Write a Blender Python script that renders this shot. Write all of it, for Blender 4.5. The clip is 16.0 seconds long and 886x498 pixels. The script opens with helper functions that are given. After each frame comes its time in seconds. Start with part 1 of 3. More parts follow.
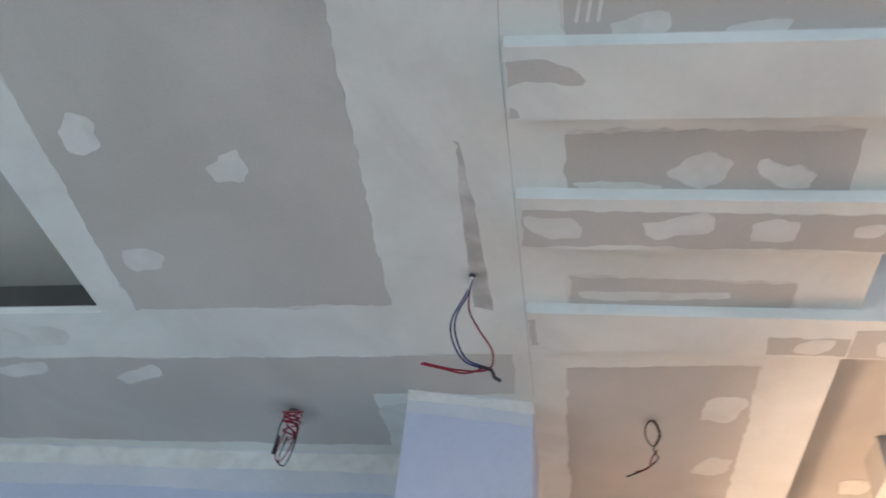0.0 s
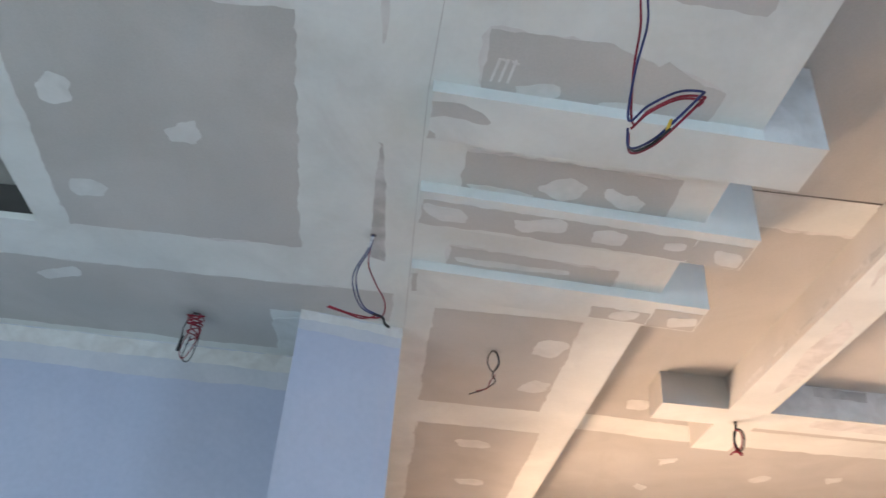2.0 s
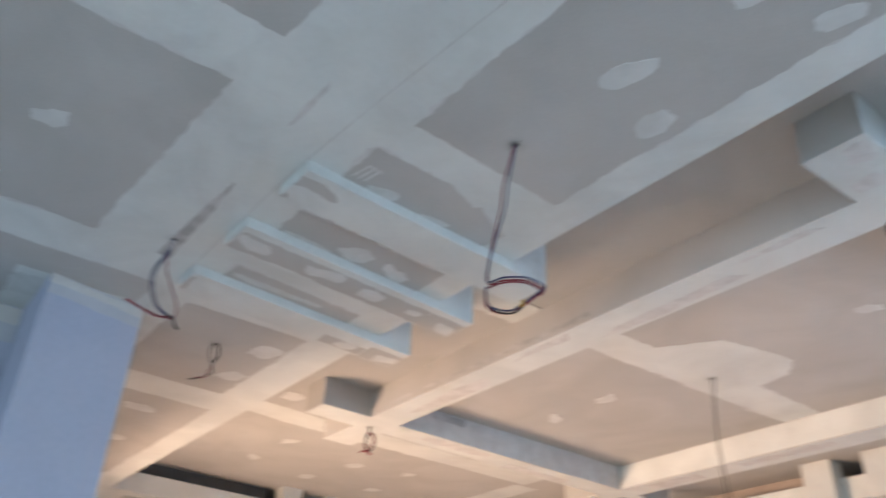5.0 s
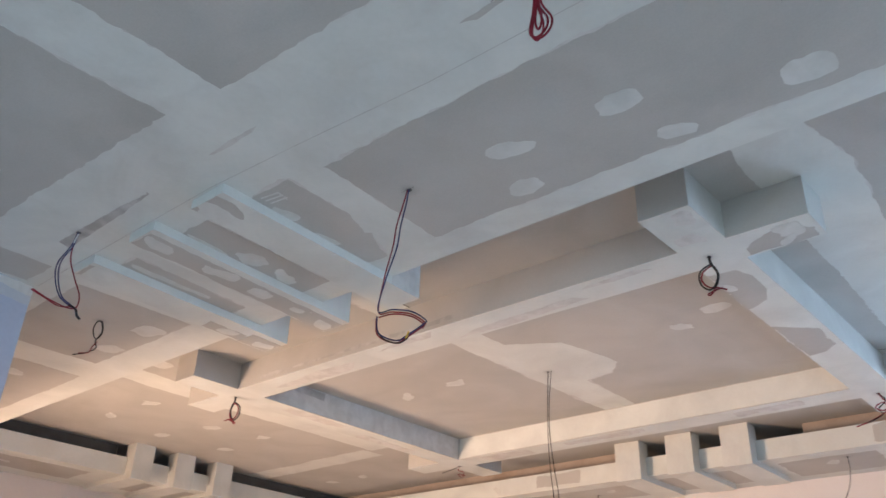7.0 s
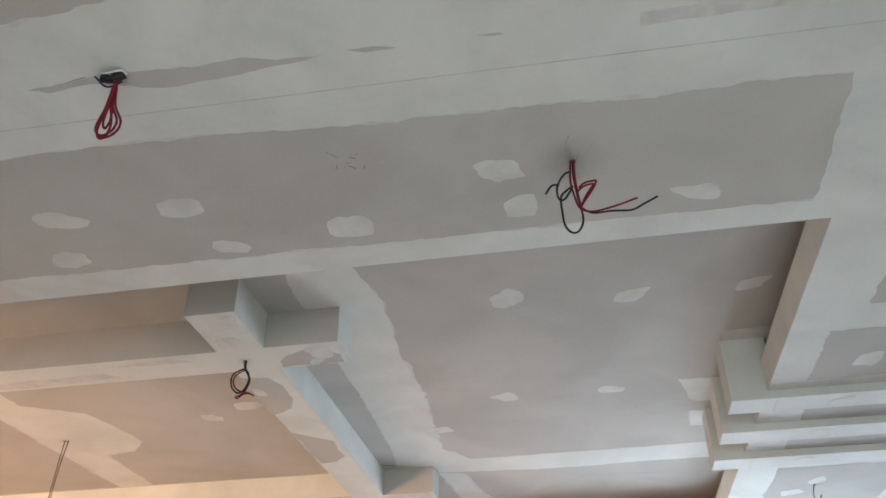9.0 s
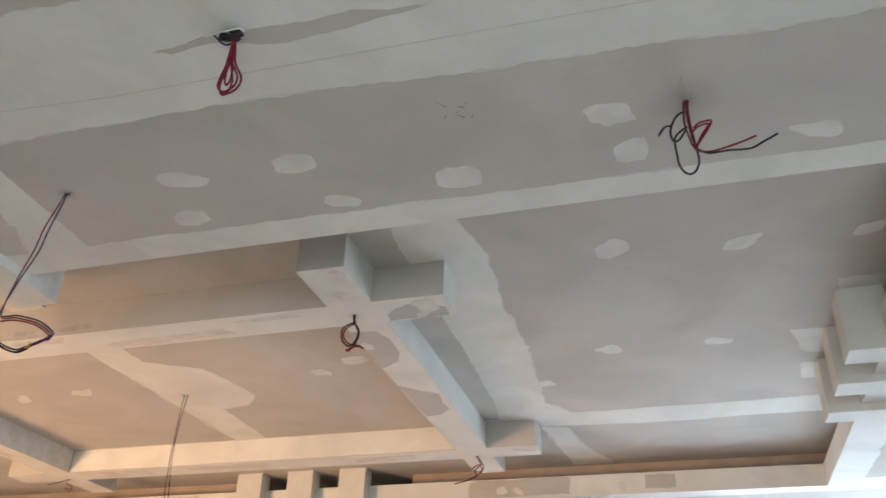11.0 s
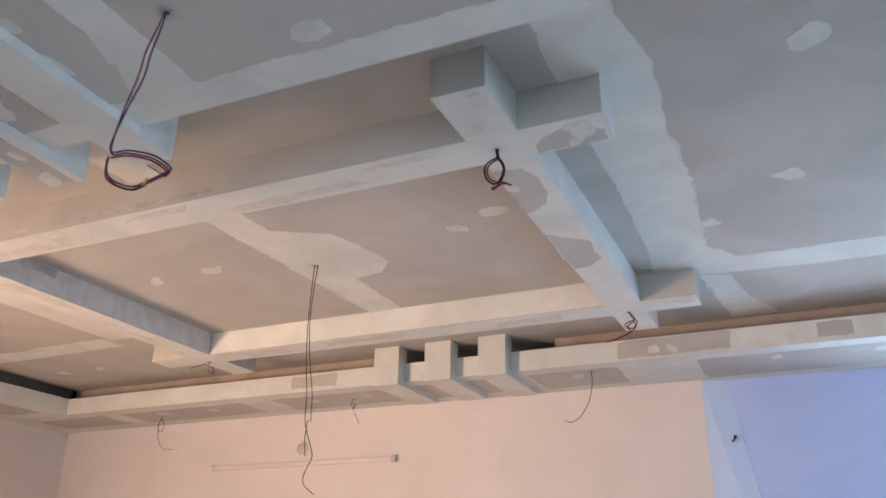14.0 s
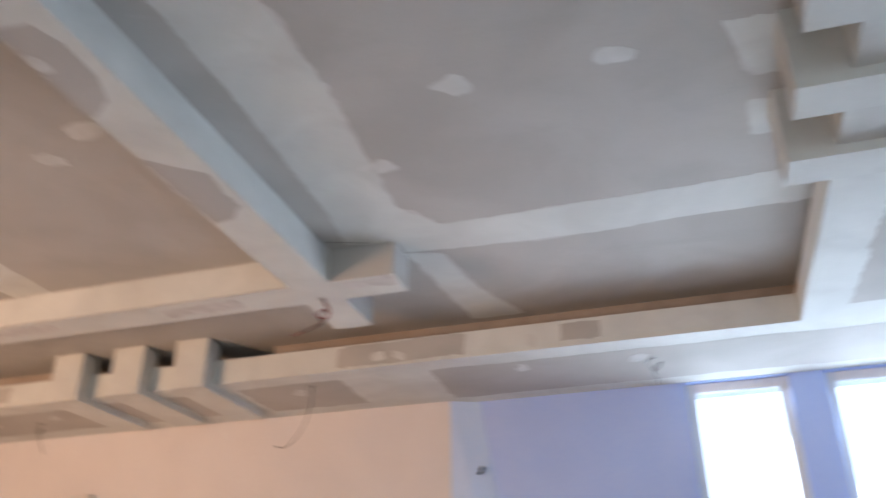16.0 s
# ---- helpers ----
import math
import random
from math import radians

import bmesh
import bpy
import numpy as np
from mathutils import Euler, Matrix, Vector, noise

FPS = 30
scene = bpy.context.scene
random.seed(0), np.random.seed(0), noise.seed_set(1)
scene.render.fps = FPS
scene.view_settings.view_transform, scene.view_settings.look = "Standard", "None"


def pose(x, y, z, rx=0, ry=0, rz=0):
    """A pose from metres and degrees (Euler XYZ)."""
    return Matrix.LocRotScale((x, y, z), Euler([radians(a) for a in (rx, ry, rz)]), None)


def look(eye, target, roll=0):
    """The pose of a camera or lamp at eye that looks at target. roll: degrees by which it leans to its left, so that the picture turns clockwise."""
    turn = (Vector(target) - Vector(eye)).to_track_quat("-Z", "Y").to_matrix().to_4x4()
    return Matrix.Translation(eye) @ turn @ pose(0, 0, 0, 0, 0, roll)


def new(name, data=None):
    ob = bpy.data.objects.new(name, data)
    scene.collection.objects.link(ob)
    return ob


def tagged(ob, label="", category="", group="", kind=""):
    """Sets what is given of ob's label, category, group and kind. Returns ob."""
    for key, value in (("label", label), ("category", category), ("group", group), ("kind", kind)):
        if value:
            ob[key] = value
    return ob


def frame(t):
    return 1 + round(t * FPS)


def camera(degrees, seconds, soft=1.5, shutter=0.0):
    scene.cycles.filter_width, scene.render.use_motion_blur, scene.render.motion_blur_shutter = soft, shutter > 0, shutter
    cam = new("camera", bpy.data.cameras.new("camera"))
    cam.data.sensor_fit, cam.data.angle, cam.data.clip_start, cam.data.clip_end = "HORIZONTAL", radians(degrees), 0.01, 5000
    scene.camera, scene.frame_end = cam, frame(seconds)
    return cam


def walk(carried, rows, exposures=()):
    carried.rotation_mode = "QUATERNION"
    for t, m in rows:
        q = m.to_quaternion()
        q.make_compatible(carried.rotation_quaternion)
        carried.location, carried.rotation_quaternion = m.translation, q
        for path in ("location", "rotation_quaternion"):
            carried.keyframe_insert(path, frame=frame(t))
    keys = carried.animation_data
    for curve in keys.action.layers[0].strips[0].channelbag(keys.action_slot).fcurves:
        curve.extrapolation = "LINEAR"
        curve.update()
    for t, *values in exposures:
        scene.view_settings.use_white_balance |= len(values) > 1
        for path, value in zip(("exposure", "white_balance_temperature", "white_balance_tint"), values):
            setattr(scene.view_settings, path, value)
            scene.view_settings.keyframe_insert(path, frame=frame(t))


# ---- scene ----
cam = camera(56.3, 16.0, shutter=0.4)
PATH = [
    (0, (0.225, 0.26, 1.669), (-0.079, 1.734, 2.986), 6.2),
    (0.5, (0.2, 0.096, 1.618), (0.058, 1.629, 2.894), 8.2),
    (1, (0.195, -0.131, 1.582), (0.101, 1.487, 2.755), 7.5),
    (1.5, (0.181, -0.279, 1.586), (0.167, 1.385, 2.695), 5.6),
    (2, (0.102, -0.292, 1.585), (0.177, 1.385, 2.673), 4.7),
    (2.5, (-0.011, -0.285, 1.616), (0.401, 1.343, 2.702), -0.3),
    (3, (-0.151, -0.293, 1.596), (0.316, 1.308, 2.7), 1.8),
    (3.5, (-0.287, -0.355, 1.596), (0.324, 1.176, 2.729), 4.5),
    (4, (-0.416, -0.491, 1.559), (0.287, 0.998, 2.693), 5.8),
    (4.5, (-0.571, -0.622, 1.556), (0.244, 0.889, 2.582), 4.7),
    (5, (-0.708, -0.643, 1.56), (0.303, 0.741, 2.591), 3.0),
    (5.2, (-0.741, -0.61, 1.575), (0.438, 0.634, 2.61), 0.6),
    (7.3, (-1.135, -0.93, 1.578), (0.236, 0.2, 2.495), 2.4),
    (7.5, (-1.151, -0.951, 1.582), (0.349, -0.001, 2.502), 3.0),
    (8, (-1.178, -1.054, 1.607), (0.438, -0.438, 2.613), 1.6),
    (8.5, (-1.173, -1.089, 1.618), (0.464, -0.69, 2.695), -0.6),
    (8.7, (-1.183, -1.091, 1.629), (0.46, -0.756, 2.719), -0.9),
    (9.7, (-1.19, -1.075, 1.612), (0.46, -0.82, 2.7), -0.2),
    (10.8, (-1.188, -1.04, 1.587), (0.465, -0.583, 2.614), 1.9),
    (11, (-1.192, -1.027, 1.586), (0.456, -0.524, 2.6), 1.8),
    (11.5, (-1.161, -1.01, 1.577), (0.485, -0.416, 2.546), 1.9),
    (12, (-1.145, -1.029, 1.58), (0.513, -0.422, 2.518), 1.7),
    (12.5, (-1.144, -1.051, 1.574), (0.53, -0.438, 2.482), 1.6),
    (13, (-1.105, -1.009, 1.564), (0.588, -0.383, 2.426), 1.6),
    (13.5, (-1.007, -0.871, 1.566), (0.665, -0.114, 2.362), 1.8),
    (14, (-0.798, -0.71, 1.592), (0.878, 0.066, 2.359), 0.8),
    (14.5, (-0.582, -0.688, 1.579), (1.094, 0.09, 2.345), -3.1),
    (15, (-0.243, -0.973, 1.573), (1.345, -0.051, 2.365), -3.0),
    (15.5, (0.084, -1.152, 1.536), (1.6, -0.122, 2.335), -4.1),
    (15.6, (0.177, -1.17, 1.527), (1.704, -0.157, 2.331), -4.8),
    (15.7, (0.292, -1.215, 1.541), (1.877, -0.322, 2.371), -4.3),
    (15.8, (0.384, -1.244, 1.557), (2.019, -0.492, 2.429), -2.6),
    (15.9, (0.469, -1.216, 1.575), (2.16, -0.639, 2.473), -2.5),
    (16, (0.586, -1.317, 1.573), (2.291, -0.8, 2.482), -0.4),
]
walk(cam, [(t, look(eye, target, roll)) for t, eye, target, roll in PATH],
     [(0, 0.34, 5020, -2), (2, 0.28, 4860, -3), (2.5, 0.07, 4730, -3), (4, 0.04, 4690, -3), (4.5, -0.02, 4670, -4), (5, 0.04, 4690, -3),
      (7.5, -0.07, 4900, -1), (8.5, -0.05, 5650, 0), (11, -0.07, 5700, 0), (12.5, -0.06, 5520, 1), (13.5, -0.2, 5080, 1), (14, -0.2, 4880, 0),
      (15.5, -0.37, 4660, 0), (16, -0.44, 5420, 4)])

# ---- light ----
world = bpy.data.worlds.new("world")
scene.world = world
world.use_nodes = True
sky = world.node_tree.nodes.new("ShaderNodeTexSky")
sky.sky_type, sky.sun_disc = "NISHITA", False
sky.sun_elevation, sky.sun_rotation = radians(40), radians(200)
world.node_tree.nodes["Background"].inputs["Strength"].default_value = 0.05
world.node_tree.links.new(sky.outputs[0], world.node_tree.nodes["Background"].inputs["Color"])


def area_lamp(name, eye, target, w, h, power, colour):
    data = bpy.data.lights.new(name, "AREA")
    data.shape, data.size, data.size_y, data.energy, data.color = "RECTANGLE", w, h, power, colour
    ob = new(name, data)
    ob.matrix_world = look(eye, target)
    return ob


# daylight through the far corner window and two assumed openings, behind the walk and at the side; warm light from an
# added, unseen lamp
area_lamp("daylight_rear", (-0.8, -4.3, 1.45), (-0.4, -3.2, 0.0), 4.6, 2.3, 50, (1.0, 0.89, 0.77))
area_lamp("daylight_side", (-4.3, -1.2, 1.45), (-2.7, -0.9, 0.0), 2.5, 2.3, 115, (1.0, 0.965, 0.91))
# assumed warm source out of view, added to tint the recess orange
area_lamp("added_warm_lamp", (-1.2, 4.9, 1.0), (2.2, 3.9, 1.9), 1.3, 1.5, 430, (1.0, 0.53, 0.28))
area_lamp("daylight_corner", (5.37, -2.05, 1.9), (2.0, -1.7, 1.5), 1.3, 2.0, 68, (0.94, 0.95, 1.0))

# ---- materials ----


def material(name, base, second, scale=6.0, rough=0.85, bump=0.1, fine=90.0, spread=(0.35, 0.65), thin=None):
    """A matt surface with broad mottling between two colours, fine grain and relief."""
    m = bpy.data.materials.new(name)
    m.use_nodes = True
    nodes, links = m.node_tree.nodes, m.node_tree.links
    shader = nodes["Principled BSDF"]
    shader.inputs["Roughness"].default_value = rough
    shader.inputs["Specular IOR Level"].default_value = 0.25
    where = nodes.new("ShaderNodeTexCoord")
    broad, grain = nodes.new("ShaderNodeTexNoise"), nodes.new("ShaderNodeTexNoise")
    broad.inputs["Scale"].default_value, broad.inputs["Detail"].default_value = scale, 6
    broad.inputs["Distortion"].default_value = 0.6
    grain.inputs["Scale"].default_value, grain.inputs["Detail"].default_value = fine, 4
    for node in (broad, grain):
        links.new(where.outputs["Object"], node.inputs["Vector"])
    ramp = nodes.new("ShaderNodeValToRGB")
    ramp.color_ramp.elements[0].position, ramp.color_ramp.elements[1].position = spread
    ramp.color_ramp.elements[0].color, ramp.color_ramp.elements[1].color = (*base, 1), (*second, 1)
    links.new(broad.outputs["Fac"], ramp.inputs["Fac"])
    colour = ramp.outputs["Color"]
    if thin:
        patchy, mask, over = nodes.new("ShaderNodeTexNoise"), nodes.new("ShaderNodeValToRGB"), nodes.new("ShaderNodeMixRGB")
        patchy.inputs["Scale"].default_value, patchy.inputs["Detail"].default_value = 1.9, 9
        patchy.inputs["Roughness"].default_value, patchy.inputs["Distortion"].default_value = 0.62, 0.8
        stretch = nodes.new("ShaderNodeMapping")
        stretch.inputs["Scale"].default_value = (1.0, 0.55, 1.0)
        links.new(where.outputs["Object"], stretch.inputs["Vector"])
        links.new(stretch.outputs["Vector"], patchy.inputs["Vector"])
        mask.color_ramp.elements[0].position, mask.color_ramp.elements[1].position = 0.54, 0.72
        mask.color_ramp.elements[0].color, mask.color_ramp.elements[1].color = (0, 0, 0, 1), (0.6, 0.6, 0.6, 1)
        over.inputs["Color2"].default_value = (*thin, 1)
        links.new(patchy.outputs["Fac"], mask.inputs["Fac"])
        links.new(mask.outputs["Color"], over.inputs["Fac"])
        links.new(colour, over.inputs["Color1"])
        colour = over.outputs["Color"]
    mix = nodes.new("ShaderNodeMixRGB")
    mix.blend_type = "OVERLAY"
    mix.inputs["Fac"].default_value = 0.1
    links.new(colour, mix.inputs["Color1"])
    grey = nodes.new("ShaderNodeRGBToBW")
    links.new(grain.outputs["Color"], grey.inputs["Color"])
    links.new(grey.outputs["Val"], mix.inputs["Color2"])
    links.new(mix.outputs["Color"], shader.inputs["Base Color"])
    relief = nodes.new("ShaderNodeBump")
    relief.inputs["Strength"].default_value, relief.inputs["Distance"].default_value = bump, 0.004
    links.new(grain.outputs["Fac"], relief.inputs["Height"])
    links.new(relief.outputs["Normal"], shader.inputs["Normal"])
    return m


PLASTER = material("joint_plaster", (0.603, 0.617, 0.585), (0.688, 0.703, 0.668), 3.5, 0.8, 0.12, 60, thin=(0.53, 0.525, 0.50))
COMPOUND = material("filler_patch", (0.57, 0.575, 0.545), (0.655, 0.66, 0.63), 9.0, 0.8, 0.2, 70)
BOARD = material("grey_plasterboard", (0.44, 0.431, 0.402), (0.50, 0.49, 0.46), 2.2, 0.9, 0.05, 160, thin=(0.412, 0.403, 0.374))
WALL_WARM = material("primed_wall", (0.68, 0.64, 0.62), (0.73, 0.69, 0.665), 1.6, 0.85, 0.1, 50)
WALL_BLUE = material("pale_blue_wall", (0.41, 0.44, 0.55), (0.47, 0.495, 0.595), 1.3, 0.8, 0.1, 50)
PALE = material("thin_skim_on_blue", (0.47, 0.485, 0.525), (0.53, 0.54, 0.57), 5.0, 0.85, 0.1, 60)
# bay blues carry the cool daylight; the lighter one paints in a bright strip
LIGHTER_BLUE = material("lighter_blue", (0.56, 0.68, 0.91), (0.60, 0.72, 0.94), 1.8, 0.8, 0.1, 50)
BLUE_DEEP = material("blue_wall", (0.43, 0.56, 0.93), (0.48, 0.60, 0.95), 1.8, 0.8, 0.1, 50)
CONCRETE = material("plaster_dusted_concrete", (0.46, 0.435, 0.40), (0.55, 0.525, 0.485), 1.2, 0.9, 0.2, 30)
SMEAR = material("thin_filler_smear", (0.54, 0.53, 0.505), (0.64, 0.635, 0.61), 14.0, 0.85, 0.1, 80)
PENCIL = material("pencil_line", (0.12, 0.11, 0.10), (0.2, 0.19, 0.18), 8.0, 0.9, 0.05, 60)
# near-black for slab and cable holes; on cove backs it stands for shade
SLAB_SHADE = material("dark_slab_and_shade", (0.09, 0.088, 0.085), (0.13, 0.128, 0.122), 3.0, 0.95, 0.2, 30)
# brown that carries the shade inside the far cove
COVE_BROWN = material("shaded_brown_cove_back", (0.36, 0.30, 0.245), (0.44, 0.37, 0.305), 5.0, 0.8, 0.1, 60)
RED = material("red_cable", (0.14, 0.008, 0.02), (0.21, 0.012, 0.03), 20, 0.45, 0.0, 90)
BLACK = material("black_cable", (0.012, 0.012, 0.014), (0.03, 0.028, 0.03), 20, 0.5, 0.0, 90)
NAVY = material("blue_cable", (0.018, 0.022, 0.085), (0.03, 0.036, 0.13), 20, 0.45, 0.0, 90)
WHITE_PLASTIC = material("white_plastic", (0.7, 0.7, 0.68), (0.75, 0.75, 0.73), 10, 0.4, 0.0, 90)
YELLOW = material("yellow_cable", (0.55, 0.36, 0.03), (0.6, 0.4, 0.05), 20, 0.45, 0.0, 90)
DUST = material("grey_smudge", (0.40, 0.39, 0.37), (0.55, 0.54, 0.52), 12.0, 0.9, 0.05, 120)
FRAME = material("white_window_frame", (0.7, 0.71, 0.72), (0.76, 0.77, 0.78), 4, 0.45, 0.0, 60)



def soot(radius):
    """Grimy finger marks round a cable hole, thinning out to nothing."""
    m = bpy.data.materials.new("grime_round_hole")
    m.use_nodes = True
    nodes, links = m.node_tree.nodes, m.node_tree.links
    where, size, ball = nodes.new("ShaderNodeTexCoord"), nodes.new("ShaderNodeMapping"), nodes.new("ShaderNodeTexGradient")
    size.inputs["Scale"].default_value = (1 / radius,) * 3
    ball.gradient_type = "SPHERICAL"
    cloud, times, clear, blend = nodes.new("ShaderNodeTexNoise"), nodes.new("ShaderNodeMath"), nodes.new("ShaderNodeBsdfTransparent"), nodes.new("ShaderNodeMixShader")
    cloud.inputs["Scale"].default_value, cloud.inputs["Detail"].default_value = 2.2 / radius, 5
    times.operation = "MULTIPLY"
    links.new(where.outputs["Object"], size.inputs["Vector"])
    links.new(size.outputs["Vector"], ball.inputs["Vector"])
    links.new(where.outputs["Object"], cloud.inputs["Vector"])
    links.new(ball.outputs["Fac"], times.inputs[0])
    links.new(cloud.outputs["Fac"], times.inputs[1])
    shader = nodes["Principled BSDF"]
    shader.inputs["Base Color"].default_value, shader.inputs["Roughness"].default_value = (0.07, 0.066, 0.06, 1), 0.9
    faint = nodes.new("ShaderNodeMath")
    faint.operation = "MULTIPLY"
    faint.inputs[1].default_value = 0.42
    links.new(times.outputs["Value"], faint.inputs[0])
    links.new(faint.outputs["Value"], blend.inputs["Fac"])
    links.new(clear.outputs[0], blend.inputs[1])
    links.new(shader.outputs[0], blend.inputs[2])
    links.new(blend.outputs[0], nodes["Material Output"].inputs["Surface"])
    return m


SOOT = {r: soot(r) for r in (0.04, 0.1)}

# ---- builders ----


def link(name, bm, materials, parent=None, label="", category="", kind="", group=""):
    mesh = bpy.data.meshes.new(name)
    bm.to_mesh(mesh)
    bm.free()
    for m in materials if isinstance(materials, (list, tuple)) else [materials]:
        mesh.materials.append(m)
    ob = new(name, mesh)
    ob.parent = parent
    return tagged(ob, label, category, group, kind)


def part(name, bm, materials, parent, label=""):
    return link(name, bm, materials, parent, label)


def thing(name, place, label, category, group=""):
    ob = new(name)
    ob.empty_display_size = 0.05
    ob.matrix_world = pose(*place)
    return tagged(ob, label, category, group)


def box(bm, x0, x1, y0, y1, z0, z1, slot=0, bevel=0.0, skew=0.0):
    made = bmesh.ops.create_cube(bm, size=1, matrix=Matrix.LocRotScale(
        ((x0 + x1) / 2, (y0 + y1) / 2, (z0 + z1) / 2), None, (x1 - x0, y1 - y0, z1 - z0)))
    for v in made["verts"]:
        v.co.y += skew * (v.co.x - x0)
    faces = {f for v in made["verts"] for f in v.link_faces}
    for f in faces:
        f.material_index = slot
    if bevel:
        edges = {e for v in made["verts"] for e in v.link_edges}
        bmesh.ops.bevel(bm, geom=list(edges), offset=bevel, segments=2, affect="EDGES", profile=0.5)


def down(z):
    """A surface that faces the floor."""
    return lambda u, v, h: (u, v, z - h)


def west(x):
    """A surface that faces towards smaller x; u runs along y, v up."""
    return lambda u, v, h: (x - h, u, v)


def south(y):
    """A surface that faces towards smaller y; u runs along x, v up."""
    return lambda u, v, h: (u, y - h, v)


def ragged(corners, amp, step=0.035, seed=0.0, round_off=0):
    """The outline through the corners with an uneven trowelled edge."""
    pts = [Vector((x, y)) for x, y in corners]
    for _ in range(round_off):
        pts = [p for a, b in zip(pts, pts[1:] + pts[:1]) for p in (a.lerp(b, 0.25), a.lerp(b, 0.75))]
    out = []
    for a, b in zip(pts, pts[1:] + pts[:1]):
        n = max(1, int((b - a).length / step))
        side = Vector((-(b - a).y, (b - a).x)).normalized()
        for k in range(n):
            p = a.lerp(b, k / n)
            q = Vector((p.x, p.y, seed * 7.31))
            off = noise.noise(q * 3.1) * 1.1 + noise.noise(q * 11.0) * 0.8 + noise.noise(q * 34.0) * 0.8
            out.append(p + side * off * amp + Vector((noise.noise(q * 5 + Vector((9, 0, 0))), 0)) * amp * 0.4)
    return out


def lay(bm, surface, outline, slot, h):
    """A thin sheet with that outline, h proud of the surface."""
    low = [bm.verts.new(surface(p[0], p[1], h)) for p in outline]
    high = [bm.verts.new(surface(p[0], p[1], 0.0)) for p in outline]
    faces = [bm.faces.new(low)]
    for n in range(len(low)):
        faces.append(bm.faces.new((low[n - 1], low[n], high[n], high[n - 1])))
    for f in faces:
        f.material_index = slot
    return faces[0]


def rect(x0, x1, y0, y1):
    return [(x0, y0), (x1, y0), (x1, y1), (x0, y1)]


def sheet(bm, surface, corners, slot=1, h=0.0008, amp=0.010, seed=0.0, round_off=0, fringe=False):
    if fringe:
        lay(bm, surface, ragged(corners, amp * 1.5, 0.022, seed + 0.37, round_off), 7, h * 0.5)
    lay(bm, surface, ragged(corners, amp, 0.018, seed, round_off), slot, h)


def dab(bm, surface, x, y, w, d, turn, slot=2, h=0.0016, seed=0.0):
    """One trowelled dab of filler over a screw."""
    rng = random.Random(int(seed * 977) + 5)
    c, s = math.cos(radians(turn)), math.sin(radians(turn))
    shape = rng.choice(([(-1, -0.8), (0.2, -1), (0.95, -0.75), (1, 0.35), (0.7, 0.95), (-0.75, 0.9)],
                        [(-1, -0.95), (0.5, -0.6), (1, 0.1), (0.9, 0.95), (-0.2, 0.7), (-0.8, -0.1)],
                        [(-0.9, -0.3), (-0.1, -0.95), (1, -0.8), (0.85, 0.5), (0.1, 1), (-1, 0.7)],
                        [(-1, -0.6), (0.9, -0.95), (1, 0.2), (0.2, 0.6), (-0.5, 1), (-0.85, 0.5)]))
    pts = []
    for u, v in shape:
        u, v = u * w / 2 * rng.uniform(0.85, 1.12), v * d / 2 * rng.uniform(0.85, 1.12)
        pts.append((x + u * c - v * s, y + u * s + v * c))
    lay(bm, surface, ragged([q for a, b in zip(pts, pts[1:] + pts[:1]) for q in ((a[0] * 0.86 + b[0] * 0.14, a[1] * 0.86 + b[1] * 0.14), (a[0] * 0.14 + b[0] * 0.86, a[1] * 0.14 + b[1] * 0.86))], min(0.013, 0.14 * min(w, d)), 0.009, seed), slot, h)


def smooth(points, n=8):
    """A Catmull-Rom line through the points."""
    p = [Vector(v) for v in points]
    p = [p[0] * 2 - p[1], *p, p[-1] * 2 - p[-2]]
    out = []
    for a, b, c, d in zip(p, p[1:], p[2:], p[3:]):
        for k in range(n):
            t = k / n
            out.append(0.5 * (2 * b + (c - a) * t + (2 * a - 5 * b + 4 * c - d) * t * t + (3 * b - a - 3 * c + d) * t ** 3))
    return out + [p[-2]]


def tube(bm, points, radius, sides=6, slot=0, n=8):
    line, rings = smooth(points, n), []
    for k, p in enumerate(line):
        along = (line[min(k + 1, len(line) - 1)] - line[max(k - 1, 0)]).normalized()
        one = along.cross(Vector((0.31, 0.87, 0.38))).normalized()
        two = along.cross(one)
        rings.append([bm.verts.new(p + radius * (math.cos(a) * one + math.sin(a) * two))
                      for a in (2 * math.pi * s / sides for s in range(sides))])
    for r, q in zip(rings, rings[1:]):
        for s in range(sides):
            f = bm.faces.new((r[s - 1], r[s], q[s], q[s - 1]))
            f.smooth, f.material_index = True, slot
    for ring in (rings[0], rings[-1]):
        bm.faces.new(ring).material_index = slot


def cable(place, strands, label, group="", hole=True, grime=0.04):
    """A bundle of loose cables that hangs from a hole; the strands are in metres from the hole."""
    ob = thing("hanging_cable", place, label, "cable", group)
    for name, m, radius, points in strands:
        bm = bmesh.new()
        tube(bm, points, radius)
        part(name, bm, m, ob)
    if hole:
        bm = bmesh.new()
        bmesh.ops.create_circle(bm, cap_ends=True, segments=14, radius=0.009, matrix=pose(0, 0, -0.0045))
        part("cable_hole", bm, SLAB_SHADE, ob)
        bm = bmesh.new()
        bmesh.ops.create_circle(bm, cap_ends=True, segments=24, radius=grime, matrix=pose(0, 0, -0.0038))
        part("grime_mark", bm, SOOT[grime], ob)
    return ob


def swell(strands, k):
    return [(name, m, radius * 1.45, [(x * k, y * k * 1.3, z * k) for x, y, z in points]) for name, m, radius, points in strands]


def wobble(points, amount, seed):
    rng = random.Random(seed)
    return [(x + rng.uniform(-amount, amount), y + rng.uniform(-amount, amount), z) for x, y, z in points]


# ---- sizes ----
Z0, ZR, ZB, ZRIB = 3.0, 3.245, 3.09, 2.965      # bands, recess, beam bottoms, rib bottoms
